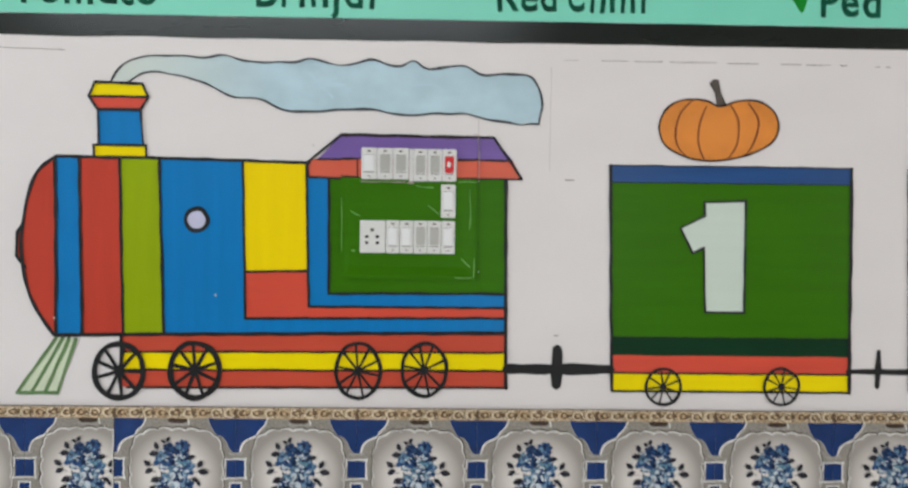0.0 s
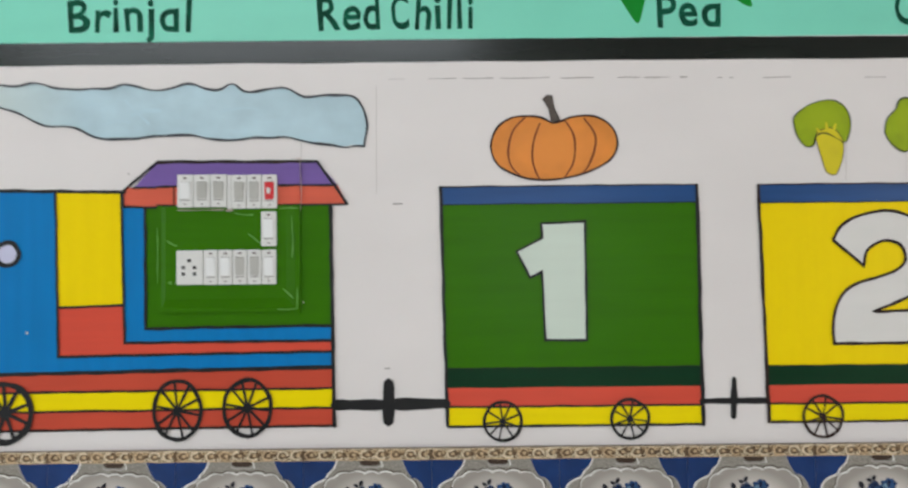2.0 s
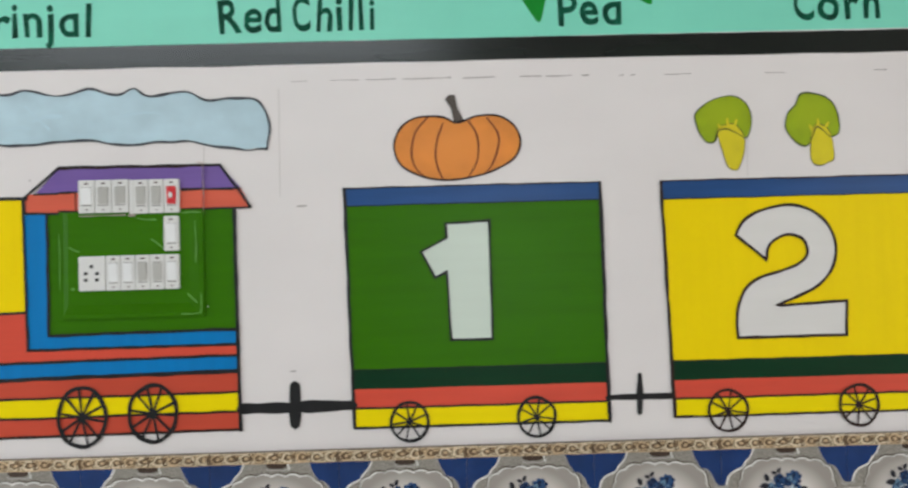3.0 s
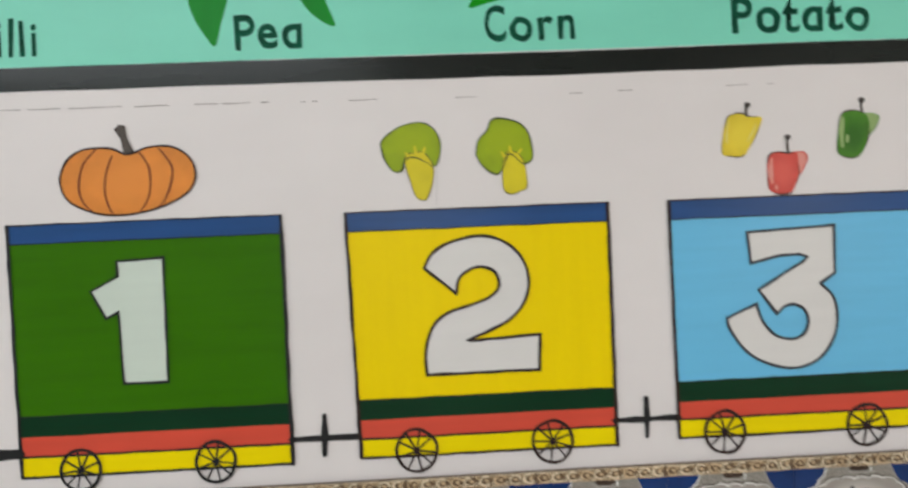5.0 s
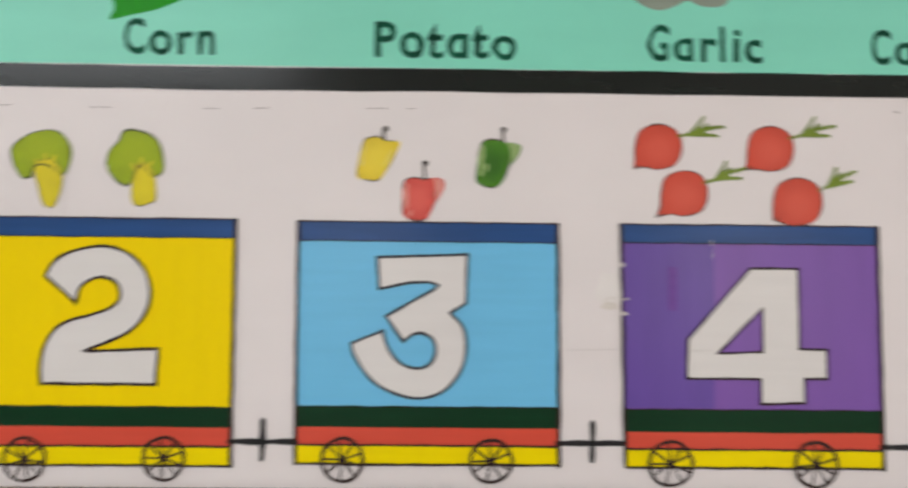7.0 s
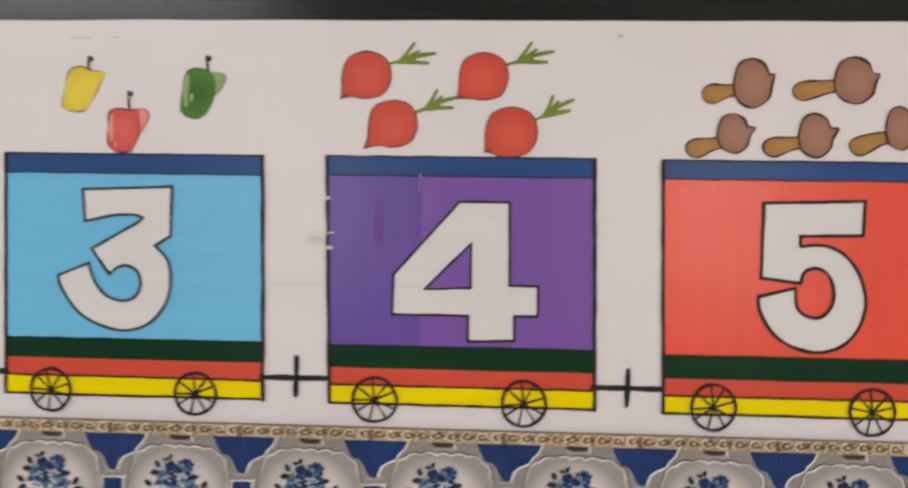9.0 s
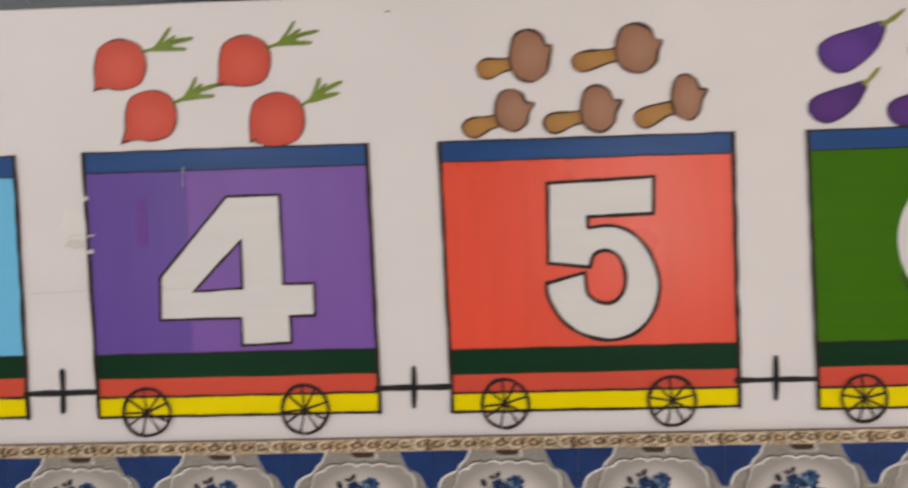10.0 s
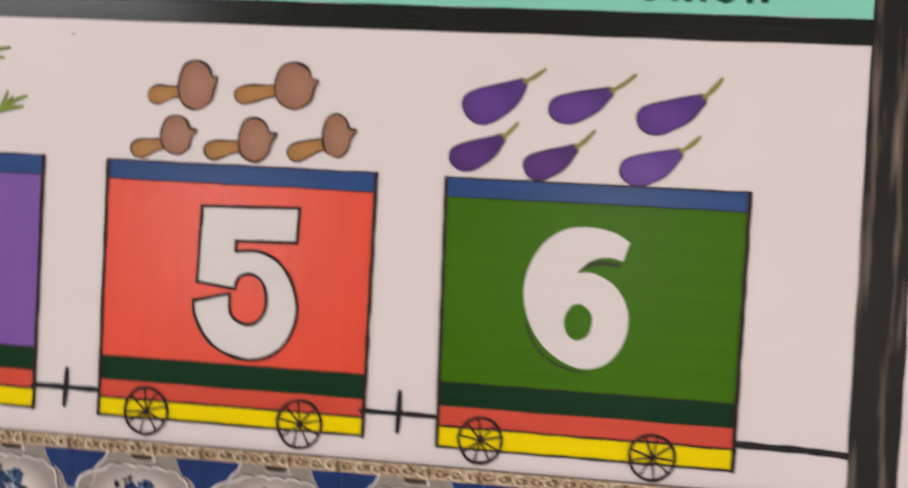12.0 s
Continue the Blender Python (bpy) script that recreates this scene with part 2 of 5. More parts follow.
nt = WORN.node_tree
geo, mp, nz, ramp, mix = (nt.nodes.new("ShaderNode" + k) for k in ("NewGeometry", "Mapping", "TexNoise", "MapRange", "Mix"))
mp.inputs["Scale"].default_value = (55, 55, 5)
nz.inputs["Detail"].default_value = 6
mix.data_type = "RGBA"
ramp.inputs["From Min"].default_value, ramp.inputs["From Max"].default_value = 0.52, 0.74
nz.inputs["Scale"].default_value = 1.0
mix.inputs["B"].default_value = (*lin(126, 112, 100), 1)
nt.links.new(geo.outputs["Position"], mp.inputs["Vector"])
nt.links.new(mp.outputs[0], nz.inputs["Vector"])
nt.links.new(nz.outputs["Fac"], ramp.inputs["Value"])
nt.links.new(ramp.outputs[0], mix.inputs["Factor"])
base = nt.nodes["Principled BSDF"].inputs["Base Color"]
nt.links.new(base.links[0].from_socket, mix.inputs["A"])
nt.links.new(mix.outputs["Result"], base)
LINE = paint("dark_brown_line_paint", (0.028, 0.014, 0.011), 0.42, 0.3, (30, 30, 30), shine=0.2)
INK = paint("dark_line_paint", (0.008, 0.008, 0.009), 0.42, 0.3, (30, 30, 30))
GREYLINE = paint("grey_line_paint", (0.045, 0.05, 0.06), 0.45, 0.3, (30, 30, 30))
LETTER = paint("dark_green_letter_paint", (0.004, 0.072, 0.040), 0.5, 0.6, (25, 25, 25), shine=0.1, blotch=40.0)
PENCIL = paint("pencil_line", (0.30, 0.26, 0.25), 0.6, 0.35, (40, 40, 40))
VERT = (60.0, 5.0, 4.0)
RED = paint("brick_red_enamel", lin(190, 64, 46), 0.3, 0.09, VERT, shine=0.22)
BLUE = paint("blue_enamel", lin(6, 120, 188), 0.3, 0.08, VERT, shine=0.2)
OLIVE = paint("olive_green_enamel", lin(146, 169, 0), 0.3, 0.07, VERT, shine=0.15)
YELLOW = paint("yellow_enamel", (0.95, 0.70, 0.0), 0.34, 0.03, VERT, shine=0.08)
YELLOWBAND = paint("lemon_yellow_enamel", (0.93, 0.74, 0.0), 0.34, 0.05, shine=0.08)
GREEN = paint("leaf_green_enamel", lin(54, 110, 0), 0.32, 0.09, shine=0.1)
DKGREEN = paint("bottle_green_enamel", lin(10, 52, 29), 0.32, 0.14, shine=0.12)
NAVY = paint("navy_blue_enamel", lin(32, 75, 131), 0.3, 0.16, shine=0.22)
PURPLE = paint("purple_enamel", lin(116, 88, 160), 0.3, 0.10)
CORAL = paint("coral_red_enamel", lin(213, 78, 58), 0.3, 0.08, shine=0.25)
SKYBLUE = paint("sky_blue_enamel", lin(108, 190, 230), 0.32, 0.05, shine=0.22)
SALMON = paint("salmon_red_enamel", lin(214, 96, 72), 0.3, 0.08, shine=0.25)
CHASSISRED = paint("dull_red_enamel", lin(197, 75, 53), 0.3, 0.09, shine=0.25)
GREENSIX = paint("warm_leaf_green_enamel", lin(58, 112, 0), 0.32, 0.09, shine=0.12)
VIOLET = paint("violet_enamel", lin(121, 79, 164), 0.34, 0.06, (30, 5, 4), shine=0.38)
SCARLET = paint("scarlet_enamel", lin(234, 74, 44), 0.28, 0.06, VERT, shine=0.5)
NUMBER = paint("numeral_white", lin(221, 218, 215), 0.35, 0.03)
SMOKE = paint("smoke_blue_wash", lin(182, 207, 218), 0.36, 0.13, (9, 9, 18), blotch=14.0)
nt = SMOKE.node_tree
geo, sep, ramp, mix = (nt.nodes.new("ShaderNode" + k) for k in ("NewGeometry", "SeparateXYZ", "MapRange", "Mix"))
mix.data_type = "RGBA"
ramp.inputs["From Min"].default_value, ramp.inputs["From Max"].default_value = -0.38, -0.15
mix.inputs["A"].default_value = (*lin(206, 214, 208), 1)
nt.links.new(geo.outputs["Position"], sep.inputs[0])
nt.links.new(sep.outputs["X"], ramp.inputs["Value"])
nt.links.new(ramp.outputs[0], mix.inputs["Factor"])
base = nt.nodes["Principled BSDF"].inputs["Base Color"]
nt.links.new(base.links[0].from_socket, mix.inputs["B"])
nt.links.new(mix.outputs["Result"], base)
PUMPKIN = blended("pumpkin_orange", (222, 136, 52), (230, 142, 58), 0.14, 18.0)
STEM = paint("grey_brown_stem", lin(80, 72, 66), 0.45, 0.3, (30, 30, 30))
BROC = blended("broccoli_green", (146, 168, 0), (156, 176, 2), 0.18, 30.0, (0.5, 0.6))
BROCSTEM = paint("broccoli_stalk_yellow", lin(216, 200, 24), 0.4, 0.10, (30, 30, 30))
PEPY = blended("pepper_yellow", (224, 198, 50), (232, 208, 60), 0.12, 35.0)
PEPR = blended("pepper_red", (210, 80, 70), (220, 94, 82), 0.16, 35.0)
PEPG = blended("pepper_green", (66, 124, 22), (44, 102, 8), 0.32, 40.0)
GLINTY = paint("pale_yellow_paint", lin(226, 214, 130), 0.4, 0.05)
GLINTR = paint("pale_red_paint", lin(224, 148, 136), 0.4, 0.05)
GLINTG = paint("pale_green_paint", lin(150, 176, 112), 0.4, 0.05)
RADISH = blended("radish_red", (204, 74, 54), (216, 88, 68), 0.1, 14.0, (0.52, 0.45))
RADISHLEAF = paint("radish_leaf_green", lin(112, 134, 40), 0.4, 0.3, (40, 40, 40))
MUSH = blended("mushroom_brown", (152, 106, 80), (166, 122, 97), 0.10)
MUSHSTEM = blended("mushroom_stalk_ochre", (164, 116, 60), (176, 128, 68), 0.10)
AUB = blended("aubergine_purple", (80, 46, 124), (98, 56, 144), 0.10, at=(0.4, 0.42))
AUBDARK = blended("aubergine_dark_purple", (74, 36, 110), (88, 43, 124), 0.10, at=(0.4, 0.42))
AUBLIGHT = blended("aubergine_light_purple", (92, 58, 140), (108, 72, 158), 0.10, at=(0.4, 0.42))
AUBSTEM = paint("aubergine_stalk_olive", lin(136, 140, 62), 0.42, 0.15, (30, 30, 30))
PEA = paint("pea_leaf_green", lin(20, 134, 40), 0.35, 0.14, (30, 30, 10), shine=0.15)
POTATO = paint("potato_brown", lin(168, 120, 100), 0.4, 0.1)
GARLIC = paint("garlic_cream", lin(138, 150, 136), 0.4, 0.16)
PALE = paint("pale_green_wash", lin(206, 216, 188), 0.4, 0.08, (20, 20, 20))
PALELINE = paint("moss_green_line", lin(98, 128, 82), 0.42, 0.2, (30, 30, 30))
LILAC = paint("porthole_lilac", lin(200, 200, 226), 0.35, 0.05)
PLASTIC = paint("white_switch_plastic", (0.76, 0.75, 0.73), 0.25, 0.03, shine=0.6)
ROCKER = paint("grey_rocker_plastic", (0.50, 0.49, 0.46), 0.28, 0.05)
ROCKERWHITE = paint("white_rocker_plastic", (0.86, 0.86, 0.86), 0.25, 0.02, shine=0.6)
REDPLASTIC = paint("red_indicator_plastic", lin(214, 60, 66), 0.2, 0.08)
DARK = paint("dark_slot", (0.02, 0.02, 0.02), 0.5, 0.1)
GAP = paint("grey_gap_shade", (0.22, 0.20, 0.19), 0.6, 0.2)
MARK = paint("dark_red_mark", (0.12, 0.07, 0.07), 0.5, 0.2)
GROUT = paint("grey_grout", (0.35, 0.33, 0.31), 0.8, 0.15, (60, 60, 60))
SMUDGE = paint("grey_smudge", lin(160, 152, 150), 0.6, 0.2, (40, 40, 40))
SCRATCH = paint("bare_plaster_scratch", lin(214, 208, 200), 0.6, 0.06)
FADED = paint("chalky_repair_filler", lin(228, 224, 221), 0.6, 0.04, (30, 30, 30))
SEAM = paint("faint_grey_line", lin(192, 186, 182), 0.6, 0.1, (40, 40, 40))
SMEAR_HIGHLIGHT = paint("pale_green_smear_highlight", lin(100, 154, 66), 0.3, 0.25, (40, 40, 40))
BROWNLINE = paint("brown_line_paint", lin(66, 42, 30), 0.45, 0.35, (30, 30, 30))


# ---- the room ----
def structure(name, bm, mat, label, category):
    ob = part(name, bm, mat)
    return tagged(ob, label, category, kind="structure")


# all but the north wall is unseen and assumed, to close the room
X0, X1, Y0, HIGH = -3.0, 6.0, -4.0, 3.6
structure("wall_north", box(bmesh.new(), X0 - 0.2, X1 + 0.2, 0.0, 0.23, 0.0, HIGH), WHITE, "glossy white painted wall carrying the painted train", "wall")
structure("floor", box(bmesh.new(), X0 - 0.2, X1 + 0.2, Y0 - 0.2, 0.23, -0.12, 0.0), FLOOR, "plain stone floor of the room", "floor")
structure("ceiling", box(bmesh.new(), X0 - 0.2, X1 + 0.2, Y0 - 0.2, 0.23, HIGH, HIGH + 0.12), PLAIN, "plain white ceiling of the room", "ceiling")
# the end walls' openings are added only to let the fill lamps in
for name, a, b in (("wall_west", X0 - 0.2, X0), ("wall_east", X1, X1 + 0.2)):
    bm = bmesh.new()
    box(bm, a, b, Y0, -3.1, 0.0, HIGH)
    box(bm, a, b, -0.9, 0.0, 0.0, HIGH)
    box(bm, a, b, -3.1, -0.9, 2.45, HIGH)
    structure(name, bm, PLAIN, "assumed plain white end wall with an added wide opening", "wall")
bm = bmesh.new()
box(bm, X0 - 0.2, X1 + 0.2, Y0 - 0.2, Y0, 0.0, 1.0)
box(bm, X0 - 0.2, X1 + 0.2, Y0 - 0.2, Y0, 2.2, 2.91)
box(bm, X0 - 0.2, X1 + 0.2, Y0 - 0.2, Y0, 3.33, HIGH)
for a, b in ((X0 - 0.2, 0.6), (1.4, 3.2), (4.0, X1 + 0.2)):
    box(bm, a, b, Y0 - 0.2, Y0, 1.0, 2.2)
for a, b in ((X0 - 0.2, -2.6), (0.6, X1 + 0.2)):
    box(bm, a, b, Y0 - 0.2, Y0, 2.91, 3.33)
structure("wall_south", bm, PLAIN, "plain white wall with two windows and a high ventilator", "wall")

# ---- painted bands of the wall ----
EDGE = 3.492
bm = bmesh.new()
fill(bm, straight([(-1.6, 1.849), (EDGE + 0.004, 1.849), (EDGE + 0.004, 2.5), (-1.6, 2.5)], True, 0.3), 0.0006)
structure("wall_band", bm, MINT, "mint green enamel band above the train", "wall band")
bm = bmesh.new()
top = [(-1.6 + 0.02 * k, 1.8485 - 0.0020 * math.exp(-((k * 0.02 - 2.85) / 0.28) ** 2) + 0.0014 * noise.noise((k * 0.21, 3.0, 0))) for k in range(256)]
low = [(-1.6 + 0.02 * k, 1.8125 - 0.0022 * math.exp(-((k * 0.02 - 2.85) / 0.28) ** 2) + 0.0016 * noise.noise((k * 0.17, 9.0, 0))) for k in range(256)]
fill(bm, top + low[::-1], 0.0011)
structure("trim_stripe", bm, BLACK, "glossy black painted stripe under the mint band", "painted stripe")
bm = bmesh.new()
left = [(EDGE + 0.002 * noise.noise((k * 0.3, 1.0, 4)), 1.2 + 0.02 * k) for k in range(66)]
right = [(EDGE + 0.066 + 0.003 * noise.noise((k * 0.25, 6.0, 4)), 1.2 + 0.02 * k) for k in range(66)]
fill(bm, left + right[::-1], 0.0014)
structure("trim_post", bm, WORN, "black painted upright band ending the mural", "painted stripe")


# ---- wheels, wagons, couplings ----
def wheel(parent, cx, cz, rx, rz, spokes, w, mat, seed):
    bm = bmesh.new()
    stroke(bm, ellipse(cx, cz, rx, rz, 44, 0.05, seed), w, 0.0034, closed=True, wobble=0.0006)
    fill(bm, ellipse(cx, cz, w * 1.0, w * 1.1, 14, 0.2, seed), 0.0032)
    ob = part("wheel", bm, mat, parent)
    rng = random.Random(int(seed * 10))
    a0 = rng.random()
    for k in range(spokes):
        a = 2 * math.pi * (k + a0) / spokes + rng.uniform(-0.12, 0.12)
        bm = bmesh.new()
        p, q = (cx, cz), (cx + rx * 0.97 * math.cos(a), cz + rz * 0.97 * math.sin(a))
        stroke(bm, straight([p, q], False, 0.006), w * 0.62, 0.0028 + 0.00003 * k, wobble=0.0006)
        part("spoke", bm, mat, ob)
    return ob


def bar(bm, x0, x1, z0, z1, depth, shear=0.0):
    """A painted band; shear: metres by which its right end lies higher."""
    n = 14
    low = [(x0 + (x1 - x0) * k / n, z0 + shear * k / n + 0.0007 * noise.noise((x0 + k, z0 * 40, 2))) for k in range(n + 1)]
    up = [(x0 + (x1 - x0) * k / n, z1 + shear * k / n + 0.0007 * noise.noise((x0 + k, z1 * 40, 7))) for k in range(n + 1)]
    return fill(bm, low + up[::-1], depth)


def numeral(parent, shape, holes, counter_mat, line_mat, w, mat=None, label=""):
    ob = part("numeral", fill(bmesh.new(), shape, 0.0018), mat or NUMBER, parent, label)
    for h in holes:
        part("counter", fill(bmesh.new(), h, 0.0022), counter_mat, ob)
    if line_mat:
        lines("outline", ob, [(s, w) for s in [shape, *holes]], line_mat, 0.0026, closed=True, wobble=0.0007)
    return ob


def in_box(points, x0, x1, z0, z1):
    return [(x0 + (x1 - x0) * u, z1 - (z1 - z0) * v) for u, v in points]


def wagon(x_tl, x_tr, x_bl, x_br, z_top, z_base, body_mat, words, bands, wheels, r, line, seed, wl=0.0052):
    ob = thing("train_wagon", (x_bl + x_br) / 2, z_base, words, "painted wagon", "wagons of the painted train")
    navy, lowbody, lowgreen, lowred = bands

    def edge(z):
        t = (z_top - z) / (z_top - z_base)
        return x_tl + (x_bl - x_tl) * t, x_tr + (x_br - x_tr) * t

    for name, a, b, mat, words in (
        ("roof_band", navy, z_top, NAVY, "navy blue band"), ("body", lowbody, navy, body_mat, ""), ("floor_band", lowgreen, lowbody, DKGREEN, "bottle green band"),
        ("sill_band", lowred, lowgreen, CORAL, "coral red band"), ("chassis_band", z_base, lowred, YELLOWBAND, "lemon yellow band")):
        (l0, r0), (l1, r1) = edge(a), edge(b)
        n = 14
        low = [(l0 + (r0 - l0) * k / n, a + 0.0009 * noise.noise((seed + k * 0.5, a * 40, 2))) for k in range(n + 1)]
        up = [(l1 + (r1 - l1) * k / n, b + 0.0009 * noise.noise((seed + k * 0.5, b * 40, 2))) for k in range(n + 1)]
        part(name, fill(bmesh.new(), low + up[::-1], 0.0010), mat, ob, words)
    (l0, r0), (l1, r1) = edge(z_base), edge(z_top)
    rows = [([(l1, z_top), (l0, z_base)], wl), ([(r1, z_top), (r0, z_base - 0.002)], wl * 1.1), ([(l0, z_base), (r0, z_base)], wl * 0.75), ([(l1, z_top), (r1, z_top)], wl * 0.45)]
    rows += [([(edge(z)[0], z), (edge(z)[1], z)], wl * k) for z, k in ((lowred, 0.6), (navy, 0.3), (lowbody, 0.3))]
    lines("outline", ob, [(straight(p), w) for p, w in rows], line, 0.0024, "dark brush line")
    for k, (wx, wz) in enumerate(wheels):
        wheel(ob, wx, wz, r, r * 1.03, 9, 0.0046, line, seed + k)
    return ob


def coupling(x0, x1, z, px, pz0, pz1, w, pw):
    ob = thing("coupling", px, pz0, "black brush-painted coupling bar between two wagons", "painted coupling", "couplings of the painted train")
    part("bar", stroke(bmesh.new(), straight([(x0 - 0.006, z), (x1 + 0.001, z)]), w, 0.0012, wobble=0.0008), INK, ob)
    bm = bmesh.new()
    m = (pz0 + pz1) / 2
    stroke(bm, curve([(px - 0.001, pz0), (px, m), (px, pz1)]), pw, 0.0015, taper=True, vary=0.4)
    part("post", bm, INK, ob)
    return ob


wagon_1 = wagon(0.417, 0.826, 0.425, 0.829, 1.611, 1.231, GREEN, "leaf green painted wagon with a white numeral one", (1.5825, 1.3225, 1.2915, 1.2615), ((0.512, 1.239), (0.713, 1.2405)), 0.0295, INK, 1.0)
wagon_2 = wagon(0.924, 1.330, 0.933, 1.329, 1.6095, 1.233, YELLOW, "bright yellow painted wagon with a white numeral two", (1.5803, 1.322, 1.291, 1.262), ((1.018, 1.241), (1.228, 1.244)), 0.031, LINE, 2.0)
wagon_3 = wagon(1.426, 1.827, 1.427, 1.831, 1.608, 1.237, SKYBLUE, "sky blue painted wagon with a white numeral three", (1.5782, 1.325, 1.293, 1.266), ((1.499, 1.244), (1.726, 1.243)), 0.0315, LINE, 3.0)
wagon_4 = wagon(1.925, 2.326, 1.933, 2.333, 1.609, 1.235, VIOLET, "violet painted wagon with a white numeral four", (1.580, 1.324, 1.289, 1.263), ((2.002, 1.241), (2.227, 1.241)), 0.033, LINE, 4.0)
wagon_5 = wagon(2.426, 2.827, 2.434, 2.829, 1.608, 1.2325, SCARLET, "scarlet painted wagon with a white numeral five", (1.580, 1.320, 1.2845, 1.259), ((2.507, 1.243), (2.737, 1.242)), 0.0325, LINE, 5.0)
wagon_6 = wagon(2.927, 3.345, 2.936, 3.342, 1.607, 1.2265, GREENSIX, "leaf green painted wagon with a white numeral six", (1.580, 1.318, 1.284, 1.256), ((2.997, 1.240), (3.234, 1.236)), 0.0305, LINE, 6.0)

coupling(0.251, 0.424, 1.267, 0.332, 1.237, 1.304, 0.0165, 0.021)
coupling(0.832, 0.930, 1.267, 0.8785, 1.240, 1.303, 0.0095, 0.011)
coupling(1.331, 1.428, 1.270, 1.377, 1.242, 1.304, 0.0088, 0.010)
coupling(1.832, 1.930, 1.271, 1.882, 1.243, 1.304, 0.0082, 0.009)
coupling(2.334, 2.432, 1.268, 2.381, 1.240, 1.297, 0.0082, 0.009)
coupling(2.830, 2.934, 1.268, 2.879, 1.241, 1.300, 0.0084, 0.009)
tail = thing("coupling_tail", 3.41, 1.255, "black brush-painted tow bar behind the last wagon", "painted coupling")
part("bar", stroke(bmesh.new(), straight([(3.345, 1.263), (3.42, 1.262), (EDGE, 1.259)]), 0.0098, 0.0012), INK, tail)

# numerals
ONE = [(0.577, 1.551), (0.647, 1.554), (0.647, 1.3655), (0.581, 1.3655), (0.577, 1.474), (0.558, 1.465), (0.537, 1.507), (0.578, 1.528)]
numeral(wagon_1, straight(ONE, True), [], GREEN, INK, 0.0038, paint("numeral_mint_white", lin(206, 218, 206), 0.35, 0.03))
TWO = [(0.02, 0.22), (0.10, 0.11), (0.27, 0.035), (0.50, 0.0), (0.72, 0.05), (0.865, 0.17), (0.922, 0.34), (0.872, 0.50), (0.745, 0.62), (0.56, 0.70)]
two = curve(TWO + [(0.44, 0.735)], False, 0.02)
two += [Vector(p) for p in ((0.36, 0.765), (1.0, 0.742), (0.985, 1.0), (0.01, 1.0))]
two += curve([(0.0, 0.90), (0.02, 0.76), (0.10, 0.62), (0.24, 0.545), (0.42, 0.50), (0.57, 0.455), (0.66, 0.38), (0.63, 0.27), (0.50, 0.225), (0.38, 0.26), (0.31, 0.32), (0.29, 0.415)], False, 0.02)
numeral(wagon_2, straight(in_box(two, 1.0375, 1.2158, 1.3555, 1.566), True, 0.006), [], YELLOW, LINE, 0.0046)
three = [Vector(p) for p in ((0.21, 0.025), (0.985, 0.0), (0.975, 0.34), (0.84, 0.41))]
three += curve([(0.84, 0.41), (0.945, 0.50), (0.982, 0.64), (0.942, 0.80), (0.805, 0.94), (0.60, 1.0), (0.36, 0.965), (0.15, 0.86), (0.02, 0.70), (0.0, 0.625)], False, 0.02)[1:]
three += [Vector((0.27, 0.535))]
three += curve([(0.27, 0.555), (0.32, 0.67), (0.42, 0.76), (0.56, 0.795), (0.67, 0.765), (0.72, 0.68), (0.69, 0.59), (0.60, 0.55), (0.51, 0.565), (0.45, 0.61)], False, 0.02)
three += [Vector(p) for p in ((0.42, 0.585), (0.29, 0.435), (0.70, 0.245), (0.735, 0.215), (0.66, 0.195), (0.50, 0.20), (0.23, 0.245))]
numeral(wagon_3, straight(in_box(three, 1.5105, 1.690, 1.338, 1.559), True, 0.006), [], SKYBLUE, GREYLINE, 0.0044)
FOUR = [(2.126, 1.542), (2.201, 1.542), (2.203, 1.418), (2.2455, 1.4175), (2.2455, 1.3728), (2.2105, 1.3723), (2.211, 1.3352), (2.142, 1.333), (2.142, 1.3715), (2.0275, 1.3715), (2.0285, 1.4315)]
FOUR_IN = [(2.145, 1.4805), (2.145, 1.413), (2.0755, 1.4105)]
numeral(wagon_4, straight(FOUR, True), [straight(FOUR_IN, True)], VIOLET, LINE, 0.0036)
five = [Vector(p) for p in ((0.03, 0.02), (0.955, 0.0), (0.945, 0.225), (0.375, 0.235), (0.372, 0.30))]
five += curve([(0.372, 0.305), (0.60, 0.295), (0.79, 0.36), (0.925, 0.49), (0.985, 0.66), (0.935, 0.82), (0.79, 0.95), (0.56, 1.0), (0.32, 0.965), (0.13, 0.87), (0.02, 0.74), (0.0, 0.64)], False, 0.02)[1:]
five += [Vector((0.34, 0.578))]
five += curve([(0.34, 0.60), (0.36, 0.71), (0.46, 0.765), (0.58, 0.765), (0.67, 0.70), (0.695, 0.60), (0.64, 0.49), (0.53, 0.445), (0.42, 0.47), (0.385, 0.545)], False, 0.02)
five += [Vector(p) for p in ((0.37, 0.545), (0.02, 0.515))]
numeral(wagon_5, straight(in_box(five, 2.569, 2.7255, 1.3283, 1.551), True, 0.006), [], SCARLET, LINE, 0.0048)
six = [Vector(p) for p in ((0.975, 0.09), (0.92, 0.225))]
six += curve([(0.92, 0.225), (0.78, 0.205), (0.62, 0.235), (0.50, 0.32)], False, 0.02)[1:]
